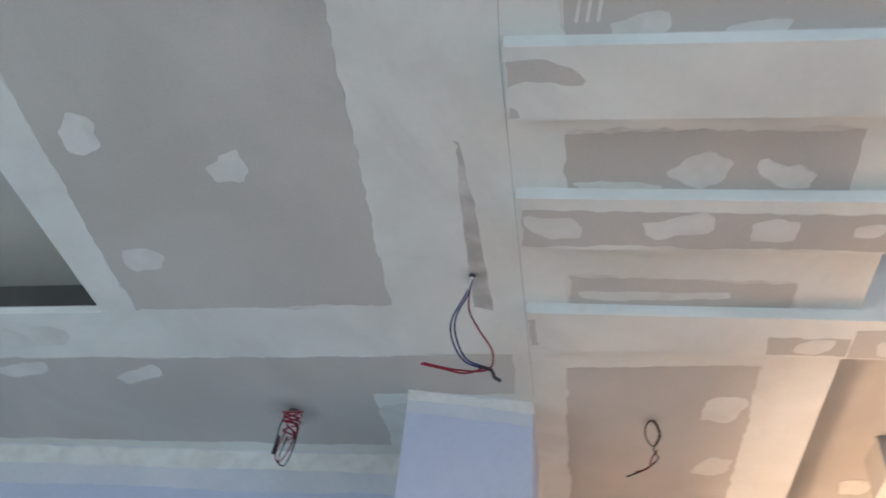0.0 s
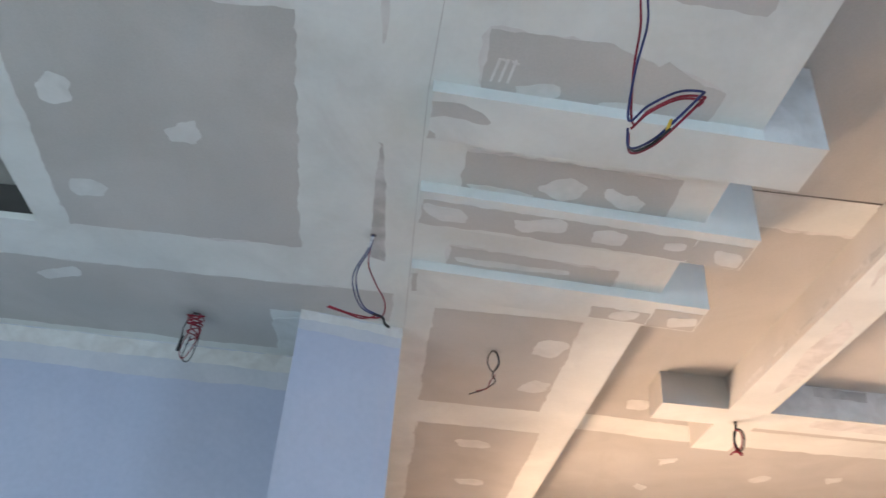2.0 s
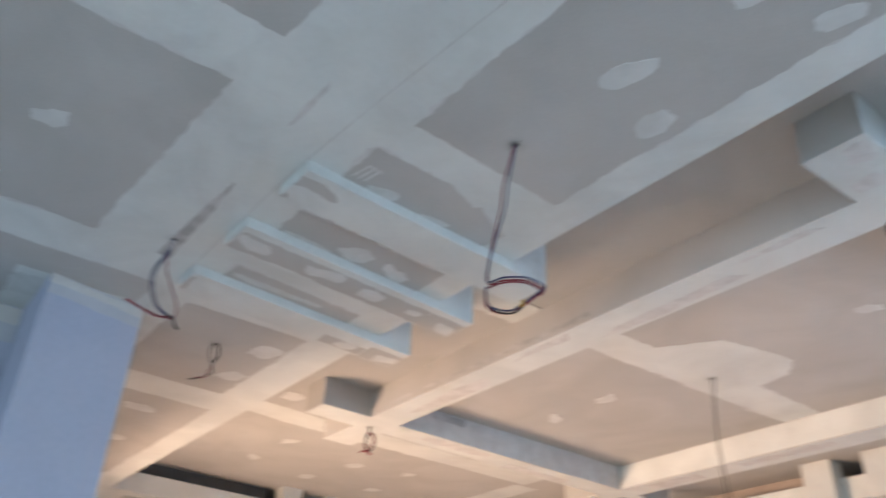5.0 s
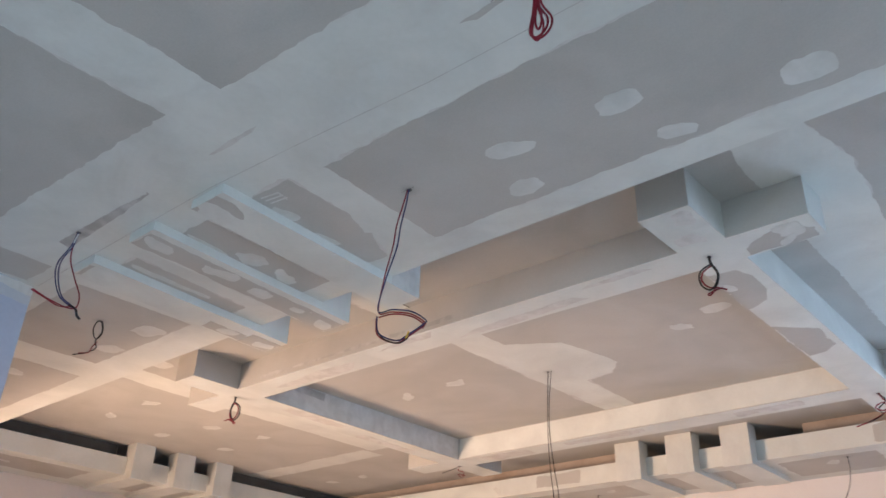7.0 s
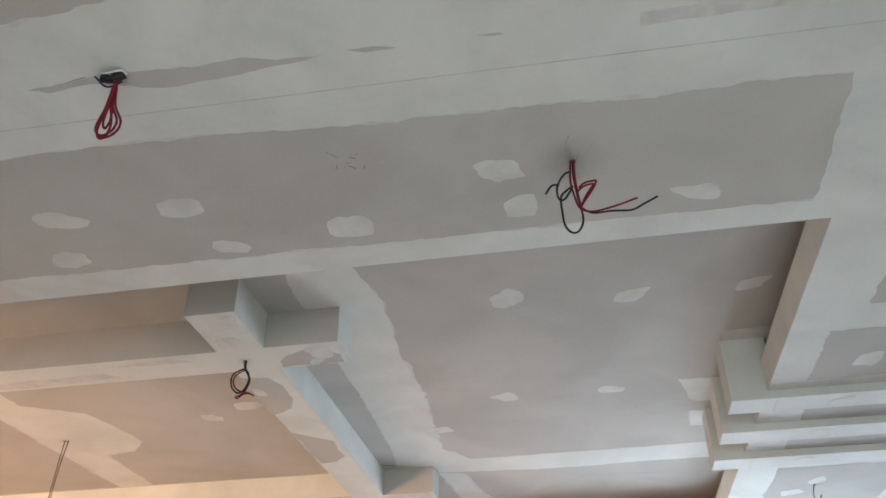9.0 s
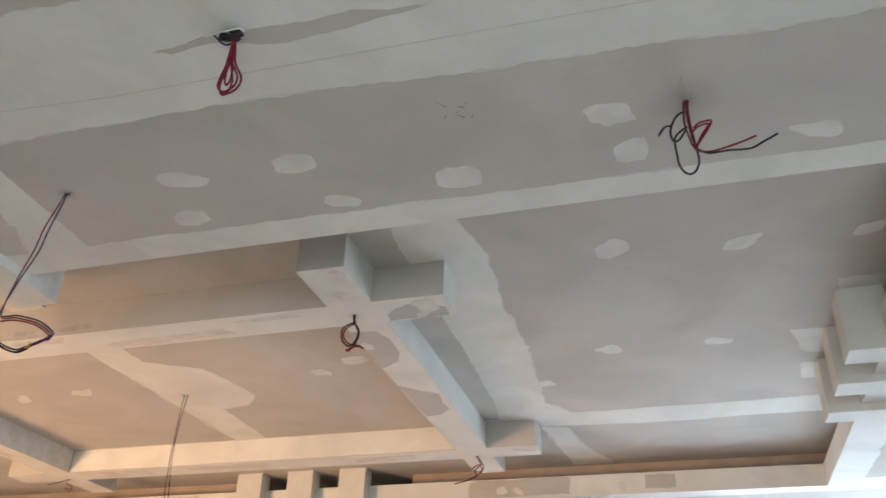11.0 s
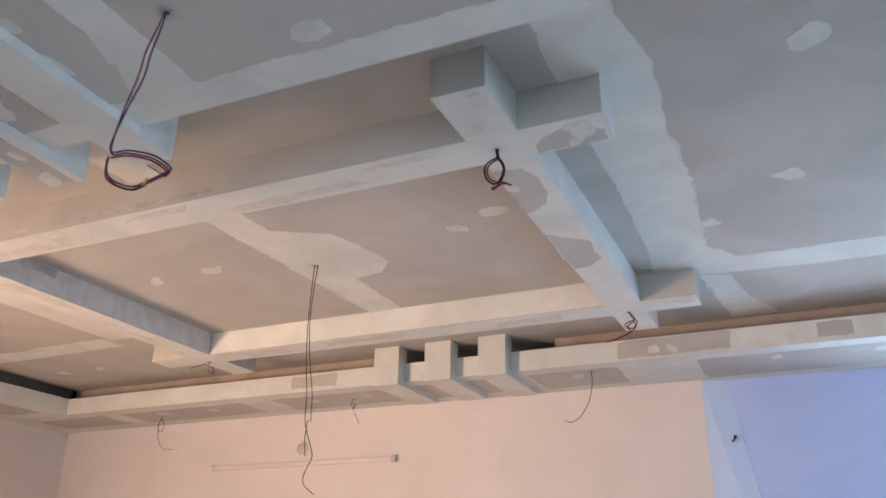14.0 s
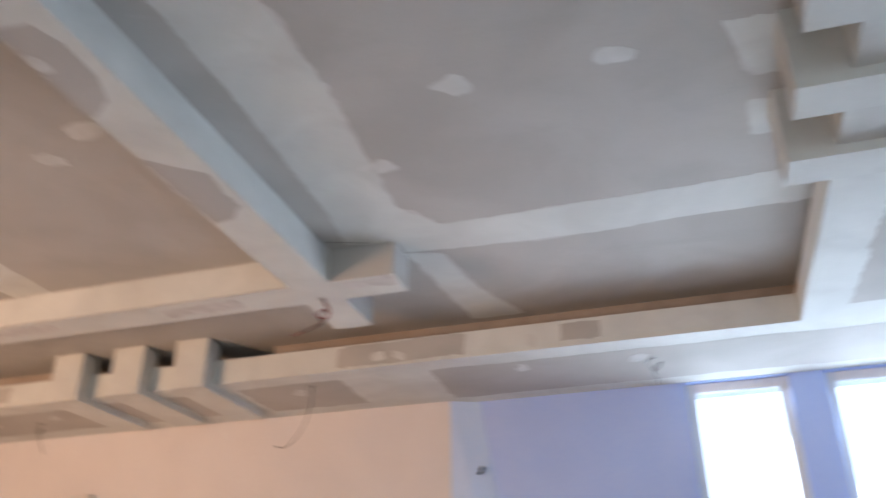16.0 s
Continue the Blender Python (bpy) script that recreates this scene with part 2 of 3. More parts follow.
XN, XF, YR, YL = 0.935, 4.46, -1.86, 5.36        # the recess between the four bands
WX, WY = 5.17, 6.1                              # far wall, end wall
LIP = 0.138

# ---- floor and walls ----
bm = bmesh.new()
box(bm, -4.6, 6.3, -4.6, 6.4, -0.12, 0.0)
link("floor", bm, CONCRETE, None, "dusty bare concrete floor of the unfinished room", "floor", "structure")


def wall(name, boxes, materials, label):
    bm = bmesh.new()
    for b in boxes:
        box(bm, *b)
    return link(name, bm, materials, None, label, "wall", "structure")


TOP = 3.6
wall("wall_east", [(WX, WX + 0.2, 0.035, WY + 0.2, 0, TOP)], WALL_WARM, "warm off-white primed wall below the far ceiling band")
wall("wall_north", [(0.1, WX, WY, WY + 0.2, 0, TOP)], WALL_WARM, "off-white primed end wall below the ceiling band")
# the doorway is added so the unseen warm lamp can shine in
wall("wall_inner", [(-0.02, 0.1, 2.79, 3.05, 0, TOP), (-0.02, 0.1, 4.95, WY, 0, TOP), (-0.02, 0.1, 3.05, 4.95, 2.16, TOP)], WALL_WARM, "off-white partition wall with an added, unseen doorway for warm light")
wall("wall_north_west", [(-4.4, -0.02, 2.66, 2.82, 0, TOP, 0, 0, 0.035)], WALL_BLUE, "pale blue wall behind the column")
wall("wall_column", [(-0.272, 0.1, 2.385, 2.79, 0, Z0, 0, 0, 0.2)], WALL_BLUE, "pale blue square column that meets the ceiling")
# south and west openings are assumed, cut out of view for the daylight lamps
wall("wall_south", [(-4.6, -3.1, -4.6, -4.4, 0, TOP), (1.5, 6.3, -4.6, -4.4, 0, TOP), (-3.1, 1.5, -4.6, -4.4, 2.6, TOP),
                    (-3.1, 1.5, -4.6, -4.4, 0, 0.3)], WALL_WARM, "off-white unseen wall with an assumed wide opening")
wall("wall_west", [(-4.6, -4.4, -4.4, -2.5, 0, TOP), (-4.6, -4.4, 0.1, 2.95, 0, TOP), (-4.6, -4.4, -2.5, 0.1, 2.6, TOP),
                   (-4.6, -4.4, -2.5, 0.1, 0, 0.3)], WALL_WARM, "off-white unseen wall with an assumed wide opening")
# added out of view: keeps sky light from diluting the warm lamp
wall("wall_sky_block", [(-2.6, -2.4, 2.96, WY + 0.2, 0, TOP), (-2.4, 0.1, WY + 0.001, WY + 0.2, 0, TOP)], WALL_WARM, "plain unseen wall added behind the doorway to block sky light")
wall("wall_south_east", [(1.5, 5.39, -3.0, -2.85, 0, Z0)], WALL_BLUE, "pale blue side wall")
BAY = 5.24                                       # face of the window bay, just behind the far wall
# slanted strip whose shape and paler blue stand in for light on the wall
bm = bmesh.new()
box(bm, WX, BAY + 0.1, -0.125, 0.034, 0, Z0 - 0.002)
for v in bm.verts:
    if v.co.y < 0:
        v.co.y = -0.13 - 0.16 * (Z0 - v.co.z)
        if v.co.x < BAY:
            v.co.x = BAY - 0.004
link("wall_lit_strip", bm, LIGHTER_BLUE, None, "splayed light blue strip shaped like window light beside the bay", "wall", "structure")
wall("wall_bay", [(BAY, BAY + 0.15, -1.31, -0.05, 0, TOP), (BAY, BAY + 0.15, -2.85, -1.31, 2.996, TOP), (BAY, BAY + 0.15, -2.85, -1.31, 0, 0.8),
                  (BAY, BAY + 0.15, -2.03, -1.85, 0.8, 2.996), (BAY, BAY + 0.15, -2.85, -2.75, 0.8, 2.996)], BLUE_DEEP, "blue wall of the window bay")
# lower part of the bay wall, in a lighter blue
wall("wall_bay_lower", [(BAY - 0.006, BAY - 0.0005, -1.31, -0.33, 0, 2.09)], LIGHTER_BLUE, "light blue lower part of the bay wall")


GLASS = bpy.data.materials.new("window_glass")
GLASS.use_nodes = True
pane_shader = GLASS.node_tree.nodes["Principled BSDF"]
pane_shader.inputs["Transmission Weight"].default_value, pane_shader.inputs["Roughness"].default_value = 1.0, 0.02
pane_shader.inputs["IOR"].default_value = 1.45


def leaning(x0, y0, k):
    """The face of a wall that starts at (x0, y0) and runs k metres back for each metre along x."""
    return lambda u, v, h: (u, y0 + k * (u - x0) - h, v)


def wall_head(name, face, x0, x1, depth, seed, label):
    bm = bmesh.new()
    sheet(bm, face, rect(x0, x1, Z0 - depth, 2.998), 1, h=0.0008, amp=0.006, seed=seed)
    sheet(bm, face, rect(x0, x1, Z0 - depth * 0.5, 2.998), 0, h=0.0014, amp=0.006, seed=seed + 1)
    link(name, bm, [SMEAR, PALE], None, label, "trim", "structure")


wall_head("trim_wall_top", leaning(-4.4, 2.66, 0.035), -4.3, -0.275, 0.15, 301, "skimmed plaster strip along the top of the blue wall")
wall_head("trim_column_top", leaning(-0.272, 2.385, 0.2), -0.270, 0.098, 0.08, 303, "skimmed plaster strip around the column head")


def window(y0, y1, z0, z1, name):
    ob = thing(name, (BAY, (y0 + y1) / 2, z0), "white framed window full of glaring daylight", "window")
    ob["kind"] = "structure"
    hy = (y1 - y0) / 2
    for a, b, c, d in ((-hy, -hy + 0.05, 0, z1 - z0), (hy - 0.05, hy, 0, z1 - z0), (-hy + 0.05, hy - 0.05, 0, 0.05),
                       (-hy + 0.05, hy - 0.05, z1 - z0 - 0.05, z1 - z0)):
        bm = bmesh.new()
        box(bm, 0.04, 0.1, a, b, c, d, bevel=0.004)
        part("window_frame", bm, FRAME, ob)
    bm = bmesh.new()
    box(bm, 0.066, 0.072, -hy + 0.052, hy - 0.052, 0.052, z1 - z0 - 0.052)
    part("pane", bm, GLASS, ob).visible_shadow = False
    bm = bmesh.new()
    box(bm, -0.03, 0.038, -hy, hy, -0.03, 0.012, 0, 0.005)
    part("window_sill", bm, FRAME, ob)


window(-1.85, -1.31, 0.8, 2.996, "window_1")
window(-2.75, -2.03, 0.8, 2.996, "window_2")

# bright sky behind the bay windows
m = bpy.data.materials.new("glaring_sky")
m.use_nodes = True
m.node_tree.nodes.remove(m.node_tree.nodes["Principled BSDF"])
glow = m.node_tree.nodes.new("ShaderNodeEmission")
glow.inputs["Color"].default_value, glow.inputs["Strength"].default_value = (0.82, 0.9, 1.0, 1), 4.5
m.node_tree.links.new(glow.outputs[0], m.node_tree.nodes["Material Output"].inputs["Surface"])
SKY = m
bm = bmesh.new()
box(bm, 6.25, 6.3, -4.3, 0.6, -0.1, 3.6)
link("backdrop", bm, SKY, None, "overexposed daylight outside the bay windows", "sky", "structure")

# ---- ceilings ----
bm = bmesh.new()
box(bm, -4.6, 6.3, -4.6, 6.4, TOP, TOP + 0.1)
link("ceiling_slab", bm, SLAB_SHADE, None, "dark structural slab above the plasterboard ceiling", "ceiling", "structure")
MATS = [PLASTER, BOARD, COMPOUND, DUST, SLAB_SHADE, COVE_BROWN, PENCIL, SMEAR]


def band(slabs, lips):
    """A lowered strip of ceiling: slabs at Z0 and upright lips along the recess."""
    bm = bmesh.new()
    for x0, x1, y0, y1 in slabs:
        box(bm, x0, x1, y0, y1, Z0, Z0 + 0.025)
    for x0, x1, y0, y1 in lips:
        box(bm, x0, x1, y0, y1, Z0 + 0.025, Z0 + LIP)
    return bm


s0 = down(Z0)
# near band, between the recess and the side bay
bm = band([(-1.09, XN, -4.4, WY), (-4.4, -1.09, 1.98, 2.79)],
          [(XN - 0.03, XN, YR, YL), (-1.09, -1.06, -4.4, 1.98)])
for n, c in enumerate([[(-0.93, 1.0), (-0.215, 0.985), (-0.25, 1.965), (-0.985, 1.975)], [(-0.9, 0.765), (-0.18, 0.765), (-0.165, 0.4), (-0.15, 0.08), (-0.17, -0.14), (-0.21, -0.5), (-0.2, -1.75), (-0.9, -1.75)], [(-1.95, 2.205), (0.05, 2.205), (0.05, 2.41), (-0.385, 2.41), (-0.385, 2.735), (-1.95, 2.70)], [(0.245, 0.83), (0.25, 0.05), (0.285, -0.5), (0.33, -1.5), (0.33, -1.79), (0.825, -1.79), (0.80, 0.85)],
                       rect(0.205, 0.735, 2.27, 3.115), rect(0.215, 0.79, 3.375, 5.0), rect(0.215, 0.79, 5.2, 5.9),
                       [(0.225, 0.975), (0.5, 0.985), (0.62, 1.03), (0.64, 1.01), (0.8, 1.09), (0.79, 1.2), (0.225, 1.165)], [(0.22, 1.40), (0.81, 1.425), (0.81, 1.61), (0.22, 1.565)], [(0.22, 1.86), (0.77, 1.91), (0.77, 2.02), (0.22, 1.975)]]):
    sheet(bm, s0, c, 1, seed=n + 1.3, fringe=True)
for n, c in enumerate([[(-0.012, 1.40), (0.004, 1.41), (0.012, 1.6), (0.02, 2.0), (-0.028, 1.98), (-0.024, 1.55)], [(0.035, 0.1), (0.055, 0.06), (0.045, -0.05), (0.06, -0.12), (0.085, -0.22), (0.08, -0.36), (0.066, -0.5), (0.058, -0.6), (0.052, -0.5), (0.03, -0.42), (0.038, -0.3), (0.03, -0.22), (0.02, -0.1)],
                       [(0.052, -0.66), (0.066, -0.7), (0.064, -0.77), (0.05, -0.72)], [(0.062, -0.95), (0.07, -0.98), (0.07, -1.01), (0.062, -1.0)], rect(0.06, 0.1, -1.62, -1.3), [(-0.015, 0.82), (-0.005, 0.86), (-0.002, 1.0), (-0.012, 1.06), (-0.02, 0.95)]]):
    sheet(bm, s0, c, (3, 1, 1, 3, 7, 7)[n], amp=(0.005, 0.006, 0.002, 0.001, 0.004, 0.003)[n], seed=n + 31.7)
dabs = [(-0.85, 1.34, 0.10, 0.14, 10), (-0.53, 1.45, 0.12, 0.10, -12), (-0.87, 1.77, 0.10, 0.10, 20), 
        (0.535, -0.94, 0.11, 0.15, 0), (0.71, -0.98, 0.11, 0.11, 0), (0.72, -0.49, 0.09, 0.12, 0), (0.735, -1.47, 0.07, 0.16, 8), (0.53, 0.325, 0.08, 0.17, 12), (0.725, 0.405, 0.09, 0.11, -15),
        (0.535, -0.03, 0.1, 0.13, -20), (0.75, -0.1, 0.07, 0.13, 10), (-1.5, 2.27, 0.2, 0.08, -10), (-1.12, 2.3, 0.2, 0.07, -22), (-0.32, 2.58, 0.14, 0.32, 0),
        (0.66, 2.5, 0.13, 0.15, 15), (0.67, 2.86, 0.13, 0.13, 0), (0.5, 3.6, 0.16, 0.10, 0), (0.55, 4.2, 0.16, 0.1, 0), (0.32, 1.56, 0.2, 0.05, 0), (0.51, 1.52, 0.13, 0.11, 20),
        (0.68, 1.545, 0.12, 0.1, 0), (0.36, 1.155, 0.12, 0.06, 0), (0.57, 1.175, 0.12, 0.05, 0), (0.44, 1.95, 0.4, 0.05, 3), (-1.4, 2.09, 0.3, 0.1, 0)]
for n, (x, y, w, d, a) in enumerate(dabs):
    dab(bm, s0, x, y, w, d, a, seed=n * 1.7 + 0.4)
# chalk strokes, pencil marks and a sooty hole edge
for k in range(3):
    lay(bm, s0, [(0.243 + k * 0.02, 1.135), (0.249 + k * 0.02, 1.137), (0.262 + k * 0.019, 1.06), (0.255 + k * 0.019, 1.058)], 7, 0.0014)
for k in range(2):
    lay(bm, s0, [(0.262 + k * 0.024, 1.064 + k * 0.004), (0.28 + k * 0.024, 1.07 + k * 0.004), (0.281 + k * 0.024, 1.065 + k * 0.004), (0.263 + k * 0.024, 1.058 + k * 0.004)], 7, 0.0018)
rng = random.Random(8)
for k in range(22):
    x, y = 0.43 + rng.gauss(0, 0.02), -0.59 + rng.gauss(0, 0.025)
    a, n = rng.uniform(0, 3.1), rng.uniform(0.007, 0.018)
    dx, dy = math.cos(a) * n, math.sin(a) * n
    lay(bm, s0, [(x, y), (x + dx, y + dy), (x + dx - dy * 0.12, y + dy + dx * 0.12), (x - dy * 0.12, y + dx * 0.12)], 6 if k % 3 == 0 else 3, 0.0012)
for x, y, a, n in ((0.405, -0.535, 2.5, 0.035), (0.43, -1.13, 0.2, 0.04), (0.5, -1.15, 0.1, 0.03), (0.508, 0.688, 1.57, 0.055), (0.516, 0.712, 1.2, 0.03), (0.02, -0.05, 1.4, 0.05)):
    dx, dy = math.cos(a) * n, math.sin(a) * n
    lay(bm, s0, [(x, y), (x + dx, y + dy), (x + dx + 0.001, y + dy + 0.001), (x + 0.002, y + 0.001)], 6, 0.0012)
# the open joint along the band
sheet(bm, s0, [(0.104, 2.43), (0.1, 1.2), (0.12, 0.8), (0.152, 0.3), (0.178, -1.6), (0.19, -2.4), (0.192, -2.4), (0.18, -1.6), (0.154, 0.3), (0.122, 0.8), (0.102, 1.2), (0.106, 2.43)],
      3, h=0.0004, amp=0.0003, seed=50)
link("ceiling_band_west", bm, MATS, None, "white-plastered ceiling band with bare grey plasterboard fields and filler dabs", "ceiling", "structure")

# far band with its cove
bm = band([(XF, 5.6, YR - 1.1, WY)], [(XF, XF + 0.03, YR, YL)])
for n, c in enumerate([rect(4.62, 5.02, 2.3, 3.3), rect(4.62, 5.02, 3.6, 4.9), rect(4.62, 5.0, 5.1, 5.9), rect(4.6, 5.05, 0.5, 1.12), rect(4.6, 5.12, -2.6, -0.02),
                       rect(4.6, 5.02, 1.42, 1.59), rect(4.6, 5.02, 1.83, 2.0)]):
    sheet(bm, s0, c, 1, amp=0.012, seed=n + 61.1)
for n, (x, y) in enumerate([(4.75, 2.5), (4.78, 3.0), (4.76, 4.0), (4.74, 4.5), (4.72, -0.5), (4.74, -1.1), (4.75, 0.8)]):
    dab(bm, s0, x, y, 0.09, 0.13, n * 20, seed=n * 1.3 + 70)
w = west(XF)
for n, c in enumerate([rect(-0.25, 0.45, 3.02, 3.125), rect(2.6, 3.0, 3.03, 3.12), rect(-0.95, -0.75, 3.03, 3.12)]):
    sheet(bm, w, c, 1, amp=0.01, seed=n + 81)
for n, (y, z) in enumerate([(0.22, 3.06), (0.1, 3.05), (3.4, 3.06), (-0.6, 3.05)]):
    dab(bm, w, y, z, 0.08, 0.05, n * 25, seed=n + 90)
# cove back, its shade put into the brown colour, left open behind the ribs
for y0, y1 in ((YR - 0.1, 0.92), (2.24, YL + 0.1)):
    box(bm, XF + 0.15, XF + 0.165, y0, y1, Z0 + 0.025, ZR, 5)
link("ceiling_band_east", bm, MATS, None, "plastered ceiling band with an upright cove lip along the far wall", "ceiling", "structure")

bm = band([(XN, XF, YL, WY)], [(XN, XF, YL, YL + 0.03)])
for n, c in enumerate([rect(1.1, 2.0, 5.5, 5.9), rect(3.3, 4.3, 5.5, 5.9), rect(2.42, 2.58, 5.5, 5.9), rect(2.81, 2.97, 5.5, 5.9)]):
    sheet(bm, s0, c, 1, amp=0.012, seed=n + 101)
for n, (x, y) in enumerate([(1.4, 5.7), (3.6, 5.65), (4.0, 5.7)]):
    dab(bm, s0, x, y, 0.13, 0.09, n * 20, seed=n + 110)
# backs of the slot, their shade put into the near-black colour
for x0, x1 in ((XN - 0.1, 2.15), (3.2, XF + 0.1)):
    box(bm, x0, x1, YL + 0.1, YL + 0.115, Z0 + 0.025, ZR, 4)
link("ceiling_band_north", bm, MATS, None, "plastered end wall ceiling band with shade painted in its cove slot", "ceiling", "structure")

bm = band([(XN, XF, -4.4, YR)], [(XN, XF, YR - 0.03, YR)])
for n, c in enumerate([rect(1.25, 1.5, -2.7, -2.1), rect(1.68, 2.12, -2.7, -2.0), rect(3.25, 4.3, -2.7, -2.06), rect(2.42, 2.58, -2.7, -2.05), rect(2.81, 2.97, -2.7, -2.05)]):
    sheet(bm, s0, c, 1, amp=0.012, seed=n + 121)
for n, (x, y) in enumerate([(1.95, -2.2), (2.1, -2.45), (3.5, -2.3), (3.7, -2.2)]):
    dab(bm, s0, x, y, 0.13, 0.1, n * 20, seed=n + 130)
box(bm, XN - 0.1, XF + 0.1, YR - 0.115, YR - 0.1, Z0 + 0.025, ZR, 1)
link("ceiling_band_south", bm, MATS, None, "plastered ceiling band with an upright cove lip and filler dabs", "ceiling", "structure")

# recessed ceiling, and the side bay beyond the near band
bm = bmesh.new()
box(bm, -4.4, 6.25, -4.4, WY, ZR, ZR + 0.015, 1)
r0 = down(ZR)
for n, c in enumerate([[(0.8, -0.04), (0.8, -0.31), (1.3, -0.31), (1.57, -0.36), (2.0, -0.33), (2.5, -0.34), (3.3, -0.30), (3.5, -0.42), (3.5, -0.9), (3.48, -2.0), (3.73, -2.0), (3.77, -0.8), (3.7, -0.21), (3.6, -0.2), (3.55, 0.02), (3.2, -0.015), (2.6, -0.03), (2.0, -0.03), (1.57, -0.045), (1.3, -0.055)],
                       [(3.72, -0.2), (4.55, -0.28), (4.55, -0.55), (4.2, -0.42), (3.76, -0.35)],
                       [(2.0, 1.67), (2.27, 1.67), (2.42, 1.4), (2.6, 1.35), (2.85, 1.31), (2.98, 1.42), (3.02, 1.6), (3.58, 1.61), (3.58, 1.83), (3.1, 1.85), (2.0, 1.88)],
                       [(1.79, 1.7), (2.0, 1.67), (2.0, 1.88), (1.79, 1.9)],
                       rect(0.95, 1.59, 1.735, 1.92), [(0.8, 3.66), (1.6, 3.7), (3.45, 3.66), (3.45, 3.88), (1.6, 3.92), (0.8, 3.86)],
                       [(3.4, 3.93), (3.6, 3.9), (3.62, 5.6), (3.42, 5.6)],
                       [(2.58, -1.56), (2.6, -1.78), (2.87, -1.78), (2.86, -1.66), (2.74, -1.6)], [(3.0, -1.64), (3.02, -1.78), (3.21, -1.78), (3.2, -1.66)], [(2.1, -1.71), (2.11, -1.97), (2.21, -1.97), (2.2, -1.73)],
                       [(2.35, 0.3), (2.35, 0.34), (2.6, 0.41), (2.8, 0.38), (3.2, 0.43), (3.2, 0.3)]]):
    sheet(bm, r0, c, 0, amp=0.012, seed=n + 141, fringe=True)
for n, (x, y) in enumerate([(1.66, -0.84), (1.72, -1.33), (1.71, -1.79), (2.63, -1.245), (2.63, -0.725), (2.62, 2.71), (2.59, 2.28), (2.6, 0.79), (4.05, 5.0), (4.05, 4.6),
                            (1.69, 4.25), (2.7, 4.3), (1.68, 4.75), (2.75, 4.85), (2.3, 4.4), (2.2, 4.9), (3.01, -0.33), (2.48, 0.55), (1.1, -1.3), (1.3, 3.5)]):
    dab(bm, r0, x, y, 0.10 if x > 2 else 0.12, 0.14, n * 33 % 40 - 20, seed=n * 1.9 + 160)
dab(bm, r0, -1.75, 1.7, 0.5, 0.6, 0, seed=199)
# fine open joints between boards
for c in ([(2.55, -1.87), (2.55, -0.6), (2.5506, -0.6), (2.5506, -1.87)],):
    sheet(bm, r0, c, 3, h=0.0003, amp=0.0002, seed=3)
lay(bm, r0, [(2.03, 0.112), (2.08, -0.03), (2.084, -0.03), (2.034, 0.112)], 3, 0.001)
lay(bm, r0, [(3.5, 0.112), (3.56, -0.07), (3.565, -0.07), (3.505, 0.112)], 6, 0.001)
lay(bm, r0, [(1.92, -1.745), (2.1, -1.755), (2.1, -1.758), (1.92, -1.748)], 3, 0.001)
lay(bm, r0, [(1.11, 1.727), (1.588, 1.729), (1.588, 1.736), (1.11, 1.731)], 6, 0.0012)
# cove backs of the side bay, near-black to paint in their shade
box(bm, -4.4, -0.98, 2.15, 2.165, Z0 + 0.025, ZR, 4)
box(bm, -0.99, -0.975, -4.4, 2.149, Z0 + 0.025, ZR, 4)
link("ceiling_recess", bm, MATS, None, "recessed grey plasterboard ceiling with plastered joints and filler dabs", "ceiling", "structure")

# ---- beam frame ----
frame_thing = thing("coffer_beam_frame", (2.685, 1.7, ZR), "crossed plasterboard beams with stub ends in the recess, half plastered", "ceiling beam")
BX, BY = (1.59, 1.78, 3.585, 3.775), (0.118, 0.312, 3.09, 3.275)
EX, EY = (1.288, 4.11), (-0.184, 3.6)


def beam(boxes, extras):
    bm = bmesh.new()
    for x0, x1, y0, y1 in boxes:
        box(bm, x0, x1, y0, y1, ZB, ZR, 0)
    for f in bm.faces:
        if abs(f.normal.z) < 0.5:
            f.material_index = 1
    extras(bm)
    bmesh.ops.translate(bm, vec=(-2.685, -1.7, -ZR), verts=bm.verts)
    part("beam", bm, MATS, frame_thing)


b0 = down(ZB)


def on_near(bm):
    for n, c in enumerate([[(1.62, 0.5), (1.65, 0.45), (1.655, 0.8), (1.63, 0.75)], [(1.69, 0.85), (1.74, 0.8), (1.765, 1.2), (1.75, 1.55), (1.71, 1.4)], [(1.61, 1.6), (1.66, 1.65), (1.65, 2.0), (1.62, 1.9)], [(1.68, 2.2), (1.75, 2.3), (1.76, 2.75), (1.7, 2.9), (1.66, 2.5)]]):
        sheet(bm, b0, c, 7, amp=0.008, seed=n + 201)
    sheet(bm, south(EY[0]), rect(1.592, 1.778, 3.092, 3.243), 0, amp=0.0, seed=206)
    sheet(bm, b0, [(1.61, -0.1), (1.64, -0.02), (1.68, 0.05), (1.72, 0.09), (1.775, 0.1), (1.775, -0.165), (1.7, -0.17), (1.66, -0.12)], 1, amp=0.01, seed=207)
    dab(bm, b0, 1.66, -0.08, 0.1, 0.11, 20, seed=11)
    dab(bm, b0, 1.735, -0.06, 0.07, 0.1, -10, h=0.0024, seed=12)
    sheet(bm, west(BX[0]), rect(1.45, 2.9, 3.11, 3.13), 3, amp=0.006, seed=209)


